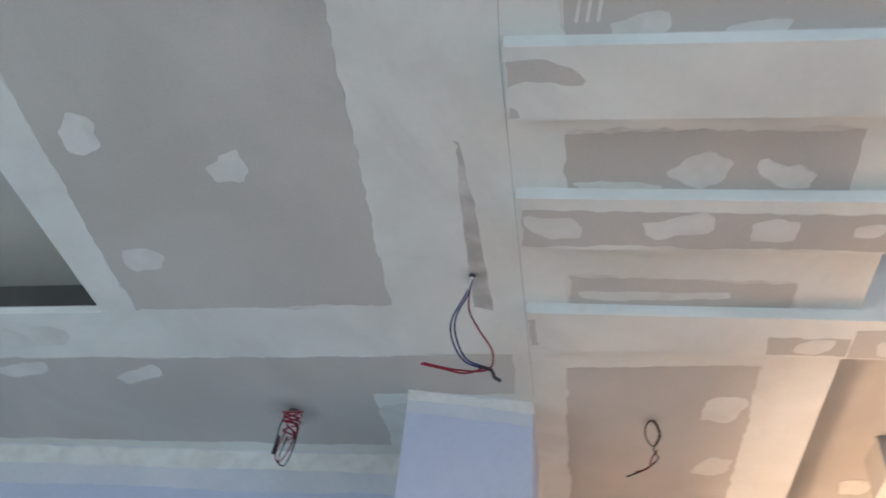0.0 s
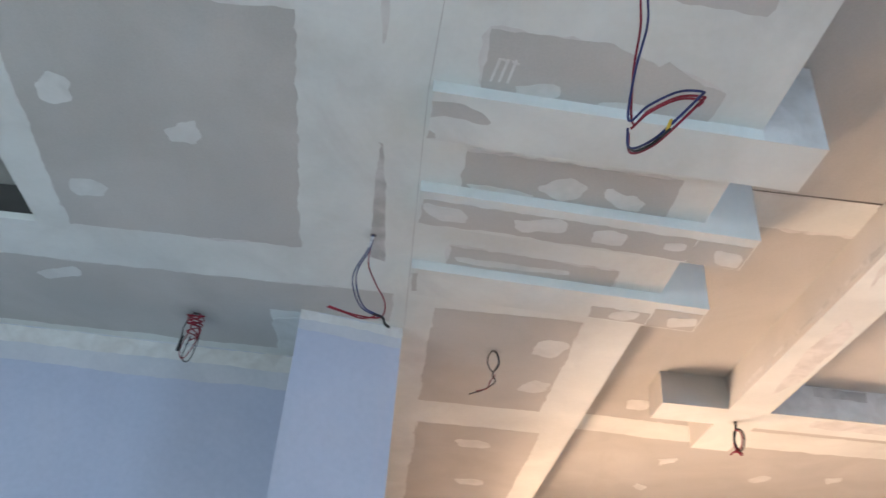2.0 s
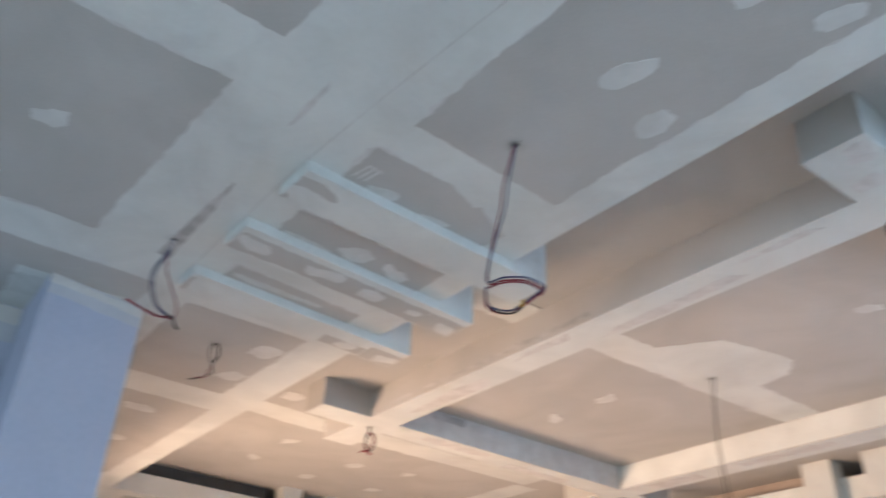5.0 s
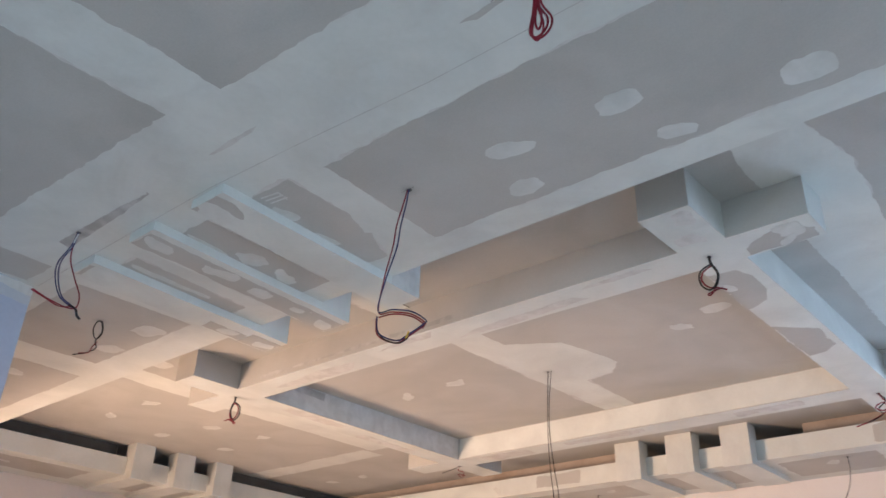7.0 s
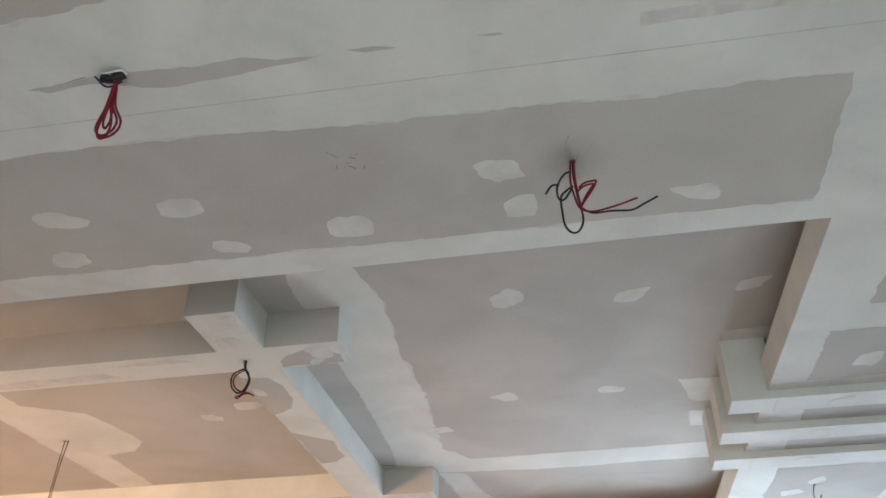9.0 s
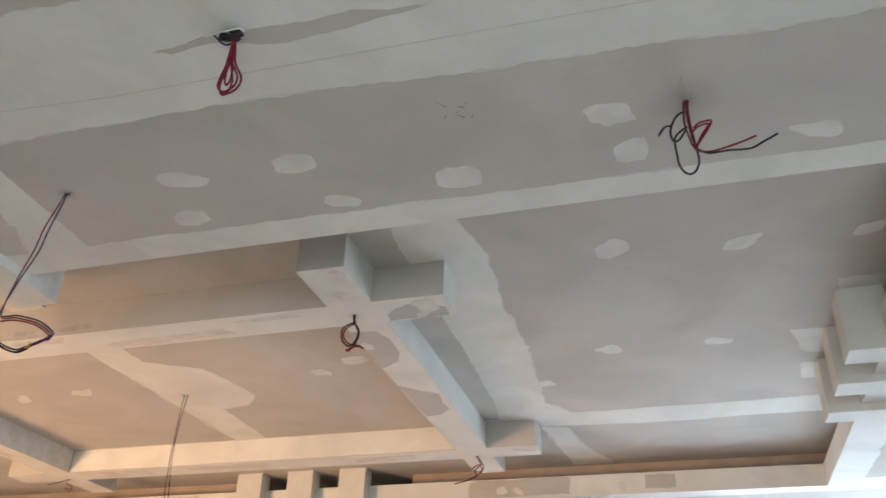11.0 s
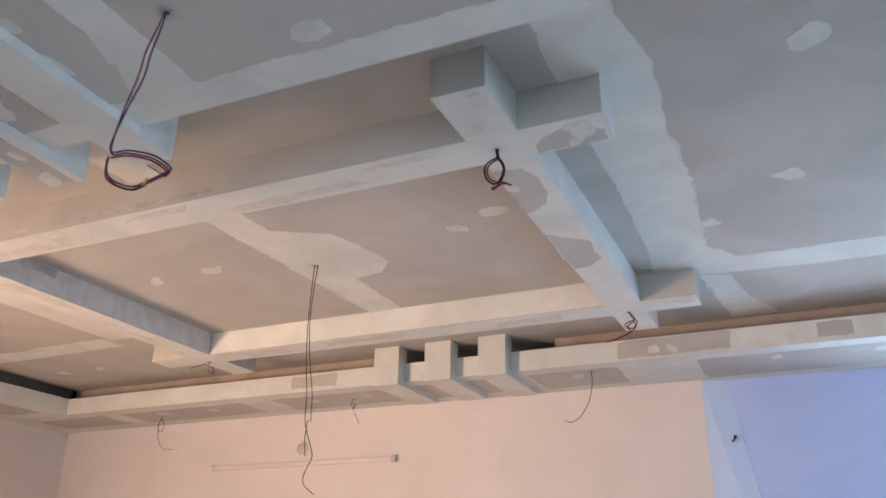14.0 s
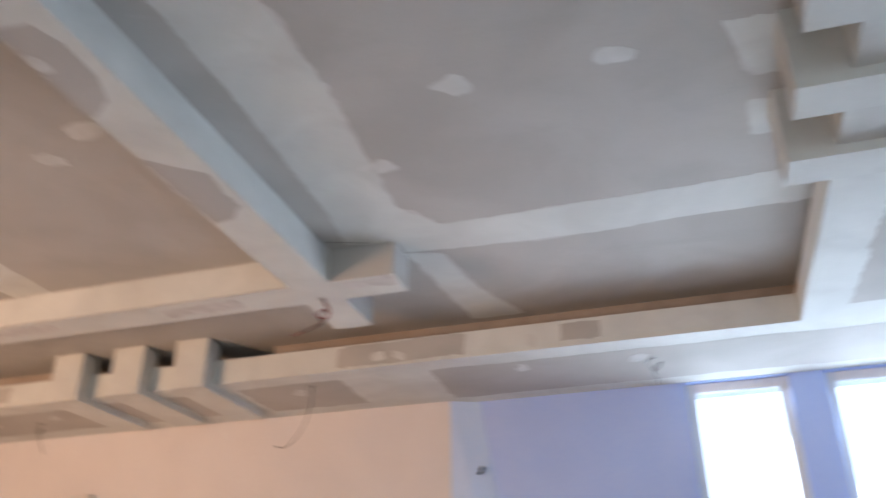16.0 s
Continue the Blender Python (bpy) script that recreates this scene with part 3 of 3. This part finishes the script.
def on_right(bm):
    sheet(bm, south(BY[0]), rect(1.292, 1.588, 3.092, 3.243), 0, amp=0.0, seed=211)
    sheet(bm, south(BY[0]), rect(1.782, 3.583, 3.092, 3.243), 0, amp=0.0, seed=212)
    for n, c in enumerate([[(1.32, 0.14), (1.42, 0.16), (1.4, 0.22), (1.33, 0.2)], [(1.48, 0.2), (1.56, 0.18), (1.55, 0.27), (1.5, 0.28)]]):
        sheet(bm, b0, c, 7, amp=0.016, seed=n + 213)
    for n, c in enumerate([[(1.84, 0.31), (1.86, 0.2), (1.95, 0.165), (2.1, 0.17), (2.2, 0.21), (2.26, 0.31)],
                           [(2.5, 0.31), (2.58, 0.22), (2.64, 0.14), (2.78, 0.155), (2.88, 0.14), (2.95, 0.22), (2.97, 0.31)]]):
        sheet(bm, b0, c, 1, amp=0.01, seed=n + 217, fringe=True)
    dab(bm, b0, 2.0, 0.29, 0.09, 0.05, 0, seed=218)


def on_far(bm):
    sheet(bm, west(BX[2]), rect(0.31, 3.08, 3.095, 3.24), 0, amp=0.002, seed=221)
    for n, c in enumerate([rect(3.62, 3.7, 1.6, 2.2), rect(3.62, 3.74, 2.5, 2.9), rect(3.64, 3.72, 0.6, 1.0), rect(3.6, 3.7, -0.17, 0.06)]):
        sheet(bm, b0, c, 7, amp=0.02, seed=n + 223)


def on_left(bm):
    sheet(bm, south(BY[2]), rect(1.782, 3.583, 3.092, 3.243), 7, amp=0.0, seed=230)
    sheet(bm, south(BY[2]), rect(2.0, 2.25, 3.19, 3.24), 3, h=0.0016, amp=0.006, seed=231)
    for n, c in enumerate([rect(2.0, 2.5, 3.12, 3.2), rect(2.7, 3.2, 3.18, 3.26)]):
        sheet(bm, b0, c, 7, amp=0.02, seed=n + 233)


beam([(EX[0], EX[1], BY[0], BY[1])], on_right)
beam([(EX[0], EX[1], BY[2], BY[3])], on_left)
beam([(BX[0], BX[1], EY[0], BY[0]), (BX[0], BX[1], BY[1], BY[2]), (BX[0], BX[1], BY[3], EY[1])], on_near)
beam([(BX[2], BX[3], EY[0], BY[0]), (BX[2], BX[3], BY[1], BY[2]), (BX[2], BX[3], BY[3], EY[1])], on_far)

# ---- ribs across the bands ----


def rib(x0, x1, y0, y1, block, soffit, dabs, label, skew=0.0):
    """A plasterboard rib under a band; block: its upright end (x0, x1, y0, y1) that closes the gap up to the recess."""
    ox, oy = (x0 + x1) / 2, (y0 + y1) / 2
    ob = thing("ceiling_rib", (ox, oy, Z0), label, "ceiling rib", "ribs across the ceiling bands")
    lean = lambda x, y: (x, y + skew * (x - x0))
    bm = bmesh.new()
    box(bm, x0, x1, y0, y1, ZRIB, Z0, 0, 0, skew)
    for n, c in enumerate(soffit):
        sheet(bm, down(ZRIB), [lean(*q) for q in c], 1, amp=0.008, seed=x0 + y0 * 3 + n)
    for n, (x, y, w, d, a) in enumerate(dabs):
        dab(bm, down(ZRIB), *lean(x, y), w, d, a, seed=x + y * 2 + n)
    bmesh.ops.translate(bm, vec=(-ox, -oy, -Z0), verts=bm.verts)
    part("rib_strip", bm, MATS, ob)
    bm = bmesh.new()
    rise = skew * (block[0] - x0)
    box(bm, block[0], block[1], block[2] + rise, block[3] + rise, ZRIB, ZR - 0.001, 0, 0, skew)
    bm.normal_update()
    for f in bm.faces:
        if f.normal.y < -0.8 and x0 < 1:
            f.material_index = 0 if dabs else 7
    if x0 < 1 and dabs:
        sheet(bm, down(ZRIB), [lean(*q) for q in rect(block[0] - 0.006, block[1] - 0.004, block[2] + 0.04, block[3] - 0.005)], 1, h=0.0012, amp=0.003, seed=y0)
        dab(bm, down(ZRIB), *lean((block[0] + block[1]) / 2 + 0.02, (y0 + y1) / 2 + 0.03), 0.1, 0.09, 0, h=0.002, seed=y0 + 4)
    bmesh.ops.translate(bm, vec=(-ox, -oy, -Z0), verts=bm.verts)
    part("rib_block", bm, MATS, ob)


near_label = "plastered ceiling rib crossing the near band into the recess"
NB = (XN, 1.1)
rib(0.112, XN, 1.155, 1.33, (*NB, 1.155, 1.33), [[(0.114, 1.185), (0.19, 1.186), (0.235, 1.205), (0.262, 1.235), (0.255, 1.247), (0.2, 1.236), (0.15, 1.232), (0.114, 1.248)], [(0.114, 1.296), (0.13, 1.305), (0.133, 1.322), (0.114, 1.326)]], [], near_label, 0.05)
rib(0.108, XN, 1.55, 1.715, (*NB, 1.55, 1.715), [rect(0.12, XN - 0.012, 1.59, 1.704)],
    [(0.19, 1.64, 0.13, 0.08, 0), (0.46, 1.64, 0.15, 0.08, 0), (0.67, 1.645, 0.13, 0.085, 0), (0.87, 1.64, 0.07, 0.04, 0)], "bare grey ceiling rib with filler dabs crossing the near band", 0.065)
rib(0.108, XN, 1.965, 2.13, (*NB, 1.965, 2.13), [rect(0.11, 0.135, 1.99, 2.11), rect(0.72, XN - 0.012, 2.045, 2.12)], [(0.84, 2.08, 0.1, 0.07, 0)], near_label, 0.065)
for y0 in (1.2, 1.61, 2.02):
    rib(XF + 0.035, WX - 0.12, y0, y0 + 0.2, (XF - 0.1, XF + 0.034, y0, y0 + 0.2), [], [], "plastered ceiling rib crossing the far band beside the wall")
for x0 in (2.2, 2.58, 2.96):
    rib(x0, x0 + 0.17, YL + 0.035, WY - 0.1, (x0, x0 + 0.17, YL - 0.1, YL + 0.034), [], [], "plastered ceiling rib crossing the band at the end wall")
    rib(x0, x0 + 0.15, -2.8, YR - 0.035, (x0, x0 + 0.15, YR - 0.034, YR + 0.15), [], [(x0 + 0.08, -2.15, 0.1, 0.12, 0)], "plastered ceiling rib crossing the side band")

# ---- hanging cables ----
T = 0.0023
drop_label = "loose red and black cables hanging from a ceiling hole"
# long drop with a coil near the ribs
long_drop = [(0, 0, 0.01), (-0.008, 0.002, -0.06), (-0.018, 0.01, -0.14), (-0.022, 0.018, -0.22), (-0.048, 0.028, -0.33), (-0.064, 0.037, -0.44)]
coil = [(-0.064, 0.037, -0.448), (-0.04, 0.0, -0.438), (-0.005, -0.045, -0.444), (0.022, -0.075, -0.468), (0.014, -0.078, -0.484), (-0.03, -0.055, -0.53), (-0.054, -0.041, -0.55), (-0.068, 0.0, -0.534), (-0.072, 0.025, -0.508), (-0.066, 0.037, -0.46)]
cable((0.51, 0.709, Z0), [
    ("black_wire", NAVY, T, long_drop + coil[1:]),
    ("red_wire", RED, T, [(x + 0.012 * math.sin(9 * z), y + 0.006, z) for x, y, z in long_drop] + [(x + 0.003, y + 0.006, z - 0.005) for x, y, z in coil[1:]]),
    ("coil_wire", RED, T, [(x * 0.96, y * 0.94, z - 0.014) for x, y, z in coil[:5]]),
    ("coil_end", BLACK, T, [(x, y - 0.004, z - 0.009) for x, y, z in coil[5:9]]),
    ("tie", YELLOW, 0.003, [(-0.026, -0.056, -0.518), (-0.03, -0.057, -0.528), (-0.034, -0.054, -0.539)])],
    "long red and blue cable drop ending in a loose coil")
# bundle by the column
cable((-0.02, 1.848, Z0), [
    ("blue_wire", NAVY, T, [(0, 0, 0.01), (-0.012, 0, -0.06), (-0.042, 0, -0.14), (-0.037, 0, -0.2), (-0.005, 0, -0.26), (0.05, 0, -0.285)]),
    ("blue_strand", NAVY, T, [(0.002, 0, 0.01), (-0.006, 0, -0.06), (-0.032, 0, -0.13), (-0.029, 0, -0.19), (0.0, 0, -0.255), (0.05, 0, -0.28)]),
    ("red_wire", RED, T, [(0, 0.003, 0.01), (-0.004, 0.003, -0.1), (0.024, 0, -0.17), (0.06, 0, -0.235), (0.052, 0, -0.285), (-0.02, 0, -0.285), (-0.1, 0, -0.265)]),
    ("red_strand", RED, T, [(0.045, 0, -0.28), (0.0, 0.004, -0.292), (-0.05, 0.004, -0.28), (-0.105, 0, -0.268)]),
    ("sleeve", WHITE_PLASTIC, 0.0032, [(0, 0, -0.01), (-0.004, 0, -0.03), (-0.008, 0, -0.05)]),
    ("black_end", BLACK, 0.0042, [(0.03, 0, -0.277), (0.058, 0, -0.285), (0.068, 0, -0.305), (0.082, 0, -0.315)])], "blue and red cables with a white sleeve hanging beside the column")
# tied bundle over the blue wall
cable((-0.668, 2.5, Z0), [
    ("red_wire", RED, T, wobble([(0, 0, 0.01), (-0.02, 0, -0.03), (0.03, 0, -0.05), (-0.02, 0, -0.08), (0.02, 0, -0.1), (0.01, 0, -0.16), (-0.01, 0, -0.19), (-0.03, 0, -0.15), (-0.01, 0, -0.06)], 0.006, 2)),
    ("red_strand", RED, T, wobble([(0.01, 0, 0), (0.035, 0, -0.03), (-0.01, 0, -0.06), (0.03, 0, -0.09), (0.0, 0, -0.12)], 0.006, 3)),
    ("black_wire", BLACK, T, wobble([(0, 0, 0.01), (-0.03, 0, -0.06), (-0.025, 0, -0.13), (-0.03, 0, -0.16)], 0.004, 4)),
    ("dark_loop", BLACK, T, [(0.02, 0, -0.04), (0.03, 0, -0.1), (0.02, 0, -0.18), (0.005, 0, -0.2), (-0.012, 0, -0.18), (0.0, 0, -0.1)]),
    ("red_knot", RED, 0.003, wobble([(0.03, 0, -0.01), (-0.02, 0, -0.02), (0.03, 0, -0.035), (-0.025, 0, -0.045), (0.02, 0, -0.055), (0.03, 0, -0.11), (0.012, 0, -0.08)], 0.006, 6)),
    ("red_turn", RED, 0.003, wobble([(-0.03, 0, -0.015), (0.02, 0, -0.02), (-0.028, 0, -0.04), (0.03, 0, -0.06), (0.035, 0, -0.09)], 0.006, 7)),
    ("black_end", BLACK, 0.006, [(-0.028, 0, -0.1), (-0.034, 0, -0.16)])], "knotted bundle of red and black cables over the blue wall", grime=0.1)
# small ring
cable((0.455, 2.56, Z0), [
    ("dark_wire", BLACK, T, [(0, 0, 0.01), (0.018, 0, -0.02), (0.022, 0, -0.06), (0.0, 0, -0.09), (-0.02, 0, -0.06), (-0.016, 0, -0.02), (0.005, 0, -0.004), (0.02, 0, -0.05), (0.0, 0, -0.1), (0.01, 0, -0.13), (-0.03, 0, -0.165), (-0.085, 0, -0.19)]),
    ("red_wire", RED, T, [(0.01, 0.004, -0.1), (-0.008, 0, -0.13), (-0.02, 0, -0.16), (-0.06, 0, -0.175)])], "small ring of dark cable with a loose tail")
cable((0.42, 4.75, Z0), [("dark_wire", BLACK, T, [(0, 0, 0.01), (0.02, 0, -0.05), (0.0, 0, -0.09), (-0.02, 0, -0.05), (0.0, 0, -0.1), (-0.04, 0, -0.18)])], "small ring of dark cable near the end wall")


def knot(place, flip, label):
    """A short tied ring below a beam crossing."""
    f = flip
    return cable(place, [(name, m, radius, [(f * x, f * y, z) for x, y, z in points]) for name, m, radius, points in (
        ("stem", BLACK, 0.0058, [(0.000, -0.000, 0.010), (0.000, -0.001, -0.020), (0.002, -0.004, -0.036)]),
        ("dark_wire", BLACK, 0.0036, [(0.002, -0.004, -0.034), (-0.004, 0.020, -0.044), (-0.010, 0.040, -0.062), (-0.013, 0.045, -0.090), (-0.012, 0.036, -0.122), (-0.006, 0.013, -0.142), (-0.001, -0.009, -0.128), (0.005, -0.022, -0.085), (0.007, -0.014, -0.050), (0.001, -0.002, -0.038)]),
        ("red_wire", RED, 0.0034, [(0.005, -0.002, -0.040), (0.001, 0.018, -0.050), (-0.003, 0.034, -0.066), (-0.005, 0.039, -0.090), (-0.005, 0.027, -0.118), (-0.003, 0.005, -0.134), (0.009, -0.018, -0.136), (0.023, -0.045, -0.146)]),
        ("dark_strand", BLACK, 0.0052, [(-0.000, -0.007, -0.042), (0.004, -0.020, -0.066), (0.006, -0.023, -0.090), (0.004, -0.016, -0.118), (0.002, -0.004, -0.136)]),
        ("red_strand", RED, 0.0034, [(0.013, -0.018, -0.100), (0.011, -0.011, -0.124), (0.004, 0.004, -0.146), (-0.006, 0.020, -0.158), (-0.005, 0.011, -0.164), (0.003, -0.005, -0.146), (0.015, -0.031, -0.136)]))], label, "knotted cables below the beam crossings")


knot((1.688, 0.229, ZB), 1, "short knotted red and black cable below a beam crossing")
knot((1.67, 3.22, ZB), -1, "short knotted red and black cable below a beam crossing")
cable((3.74, 0.214, ZB), swell([
    ("red_wire", RED, T, [(0, 0, 0.01), (0, -0.01, -0.03), (0, -0.03, -0.06), (0, -0.01, -0.09), (0, 0.02, -0.07), (0, -0.01, -0.05), (0, -0.02, -0.09), (0, 0.04, -0.13), (0, 0.1, -0.15)]),
    ("dark_wire", BLACK, T, [(0, 0.003, 0.0), (0, -0.02, -0.04), (0, 0.01, -0.08), (0, 0.0, -0.11), (0, 0.06, -0.14)])], 1.1), "short knotted red cable below a beam crossing", "knotted cables below the beam crossings")
cable((3.74, 3.2, ZB), [
    ("red_wire", RED, T, [(0, 0, 0.01), (0, 0.02, -0.03), (0, -0.03, -0.05), (0, -0.02, -0.09), (0, 0.02, -0.06), (0, -0.05, -0.08)]),
    ("dark_wire", BLACK, T, [(0, 0.0, 0.0), (0, 0.1, -0.02), (0, 0.18, -0.03)])], "short knotted red cable below a beam crossing", "knotted cables below the beam crossings")
# ceiling fan drop
fan_line = [(0, 0, 0.01), (0.0, 0.008, -0.15), (0.0, 0.014, -0.35), (0, 0.006, -0.55), (0, -0.012, -0.72), (0, -0.015, -0.86), (0, -0.06, -0.99), (0, -0.07, -1.04), (0, -0.03, -1.12), (0, -0.035, -1.17), (0, -0.1, -1.22)]
cable((2.755, 1.71, ZR), [
    ("black_wire", BLACK, T, fan_line),
    ("dark_strand", BLACK, T, [(x, y - 0.022 - 0.012 * math.sin(z * 6), z) for x, y, z in fan_line[:6]]),
    ("dark_tail", BLACK, T, [(0, -0.03, -0.85), (0, -0.02, -0.95), (0, -0.03, -1.03)])], "long dark cable drop for a fan in the recess centre")
# red loop at the joint
red_loop = [(0, 0, 0.01), (0.004, -0.004, -0.05), (0.006, -0.008, -0.1), (0.006, -0.02, -0.15), (0.005, -0.017, -0.182), (0.004, -0.004, -0.193), (0.002, 0.006, -0.17), (0.002, 0.0, -0.11), (0, -0.004, -0.04)]
cable((0.022, -0.125, Z0), [
    ("red_wire", RED, 0.0028, red_loop), ("red_strand", RED, 0.0028, [(x + 0.004, y * 1.7 + 0.005, z * 0.93) for x, y, z in red_loop]),
    ("red_loop", RED, 0.0028, [(x, y * 1.9 - 0.004, z * 0.99) for x, y, z in red_loop]), ("red_turn", RED, 0.0028, [(x, y * 0.5 - 0.006, z * 0.85) for x, y, z in red_loop]),
    ("dark_wire", BLACK, T, [(0.006, 0.04, 0.005), (0.0, 0.03, -0.02), (0, 0, -0.03), (0, -0.03, -0.02)]),
    ("tape", BLACK, 0.009, [(0.004, 0.032, -0.004), (0.004, 0.0, -0.016), (0.002, -0.022, -0.006)]),
    ("white_tape", WHITE_PLASTIC, 0.0022, [(-0.008, 0.03, -0.003), (-0.014, 0.01, -0.012), (-0.012, -0.02, -0.008), (-0.004, -0.034, -0.014)]),
    ("dark_strand", NAVY, T, [(0.0, 0.05, -0.002), (0.01, 0.02, -0.03), (0.006, -0.02, -0.025)])], "doubled red cable loop at the open ceiling joint")
# loose nest
cable((0.533, -1.135, Z0), [
    ("red_wire", RED, 0.0028, [(0, 0.004, 0.009), (0.004, 0.009, -0.031), (0.006, 0.011, -0.068), (0.004, 0.005, -0.114), (0, -0.005, -0.154), (0, -0.036, -0.169), (-0.01, -0.096, -0.165), (-0.01, -0.147, -0.149)]),
    ("red_strand", RED, 0.0028, [(0, -0.004, 0.009), (-0.004, -0.001, -0.049), (-0.006, -0.003, -0.104), (-0.004, -0.008, -0.156)]),
    ("black_wire", BLACK, 0.0028, [(0.002, -0.001, 0.009), (0.004, 0.002, -0.049), (0.004, -0.002, -0.114), (0.004, -0.010, -0.181), (0.002, 0.001, -0.218), (0, 0.020, -0.226), (-0.002, 0.036, -0.204), (-0.002, 0.040, -0.160), (0, 0.039, -0.114), (0.004, 0.021, -0.090), (0.006, 0.006, -0.079)]),
    ("dark_loop", BLACK, 0.0028, [(-0.004, 0.007, -0.039), (-0.006, 0.023, -0.046), (-0.006, 0.039, -0.068), (-0.004, 0.048, -0.096), (0, 0.043, -0.122), (0.004, 0.028, -0.116), (0.006, 0.008, -0.083)]),
    ("red_loop", RED, 0.0028, [(0, -0.008, -0.090), (0.004, -0.022, -0.075), (0.006, -0.038, -0.070), (0.004, -0.053, -0.073), (0, -0.039, -0.104), (-0.004, -0.021, -0.132), (-0.004, -0.008, -0.154)]),
    ("red_turn", RED, 0.0028, [(0.004, -0.003, -0.101), (0.006, -0.017, -0.085), (0.006, -0.036, -0.079), (0.004, -0.045, -0.083), (0, -0.025, -0.116), (0, -0.010, -0.145)]),
    ("dark_tail", BLACK, 0.0028, [(0.002, -0.008, -0.153), (0, -0.035, -0.173), (-0.01, -0.079, -0.180), (-0.012, -0.128, -0.185), (-0.012, -0.159, -0.171), (-0.012, -0.195, -0.153)]),
    ("dark_end", BLACK, 0.0028, [(0, 0.077, -0.099), (0, 0.064, -0.079), (0, 0.054, -0.073), (-0.004, 0.043, -0.079)])], "loose nest of red and black cables with two long tails", grime=0.1)
# cables along the far band
cable((4.65, 0.685, Z0), [("dark_wire", BLACK, T, [(0, 0, 0.01), (0, 0.0, -0.1), (0, 0.035, -0.22), (0, 0.1, -0.31), (0, 0.16, -0.335), (0, 0.2, -0.32)])], "single dark cable curling out of the far band")
cable((4.82, 2.65, Z0), [("dark_wire", BLACK, T, [(0, 0, 0.01), (0, 0.02, -0.04), (0, 0.0, -0.08), (0, -0.02, -0.04), (0, 0.0, -0.08), (0, -0.06, -0.2)])], "thin curled cable from the far band")
cable((4.86, 4.63, Z0), [("dark_wire", BLACK, T, [(0, 0, 0.01), (0, 0.04, -0.08), (0, 0.0, -0.13), (0, -0.03, -0.07), (0, 0.02, -0.02), (0, 0.03, -0.15), (0, -0.04, -0.27), (0, -0.16, -0.29)])], "thin curled cable from the far band")
cable((4.76, -1.17, Z0), [("dark_wire", BLACK, T, [(0, 0, 0.01), (0, 0.03, -0.03), (0, -0.01, -0.07), (0, -0.04, -0.03), (0, 0.0, -0.06), (0, -0.02, -0.14)])], "thin curled cable by the window bay")
cable((3.57, -2.3, Z0), [("dark_wire", BLACK, T, [(0, 0, 0.01), (0, 0.02, -0.06), (0, 0.0, -0.1), (0, -0.02, -0.06), (0, 0.0, -0.1)])], "thin curled cable from the side band")
cable((3.8, 5.75, Z0), [("dark_wire", BLACK, T, [(0, 0, 0.01), (0.03, 0, -0.04), (0, 0, -0.09), (-0.03, 0, -0.05), (0.01, 0, -0.1), (-0.05, 0, -0.2)])], "thin curled cable at the end wall band")

# ---- wall fittings ----
batten = thing("tube_light_batten", (WX, 3.33, 2.575), "unlit slim batten light on the primed wall", "wall light")
bm = bmesh.new()
box(bm, -0.03, 0.0, -0.86, 0.9, -0.02, 0.02, 0, 0.006)
part("housing", bm, WALL_WARM, batten)
for y in (-0.9, 0.9):
    bm = bmesh.new()
    box(bm, -0.038, 0.0, y, y + 0.04, -0.027, 0.027, 0, 0.006)
    part("end_cap", bm, DUST if y < 0 else WALL_WARM, batten)
outlet = thing("cable_ring", (WX, 3.33, 2.693), "small coil of white cable on the primed wall", "cable")
bm = bmesh.new()
tube(bm, [(0.01, 0, 0.0), (-0.02, 0.0, 0.0)] + [(-0.022 - 0.002 * k, 0.036 * math.cos(k * 0.7), 0.045 * math.sin(k * 0.7)) for k in range(14)], 0.007, 8)
part("coil", bm, WHITE_PLASTIC, outlet)
tuft = thing("wall_cable_tuft", (5.215, -0.135, 2.585), "short dark cable end in a patched hole on the blue strip", "cable")
splay = lambda u, v, h: (0.001 - 0.2727 * u - h, u, v)
bm = bmesh.new()
sheet(bm, splay, [(0.02, 0.03), (0.06, 0.04), (0.062, -0.025), (0.025, -0.035)], 0, h=0.005, amp=0.004, seed=401)
part("torn_patch", bm, PALE, tuft)
bm = bmesh.new()
sheet(bm, splay, [(-0.012, 0.0), (-0.02, -0.035), (-0.06, -0.045), (-0.055, -0.012)], 0, h=0.005, amp=0.004, seed=402)
part("filler_smear", bm, LIGHTER_BLUE, tuft)
for k, (a, b) in enumerate(((0.01, -0.02), (-0.012, 0.022), (-0.02, 0.012))):
    bm = bmesh.new()
    tube(bm, [(0.01, 0, 0), (-0.02, a * 0.4, b * 0.5), (-0.03, a, b)], 0.006)
    part("cable_end", bm, BLACK, tuft)
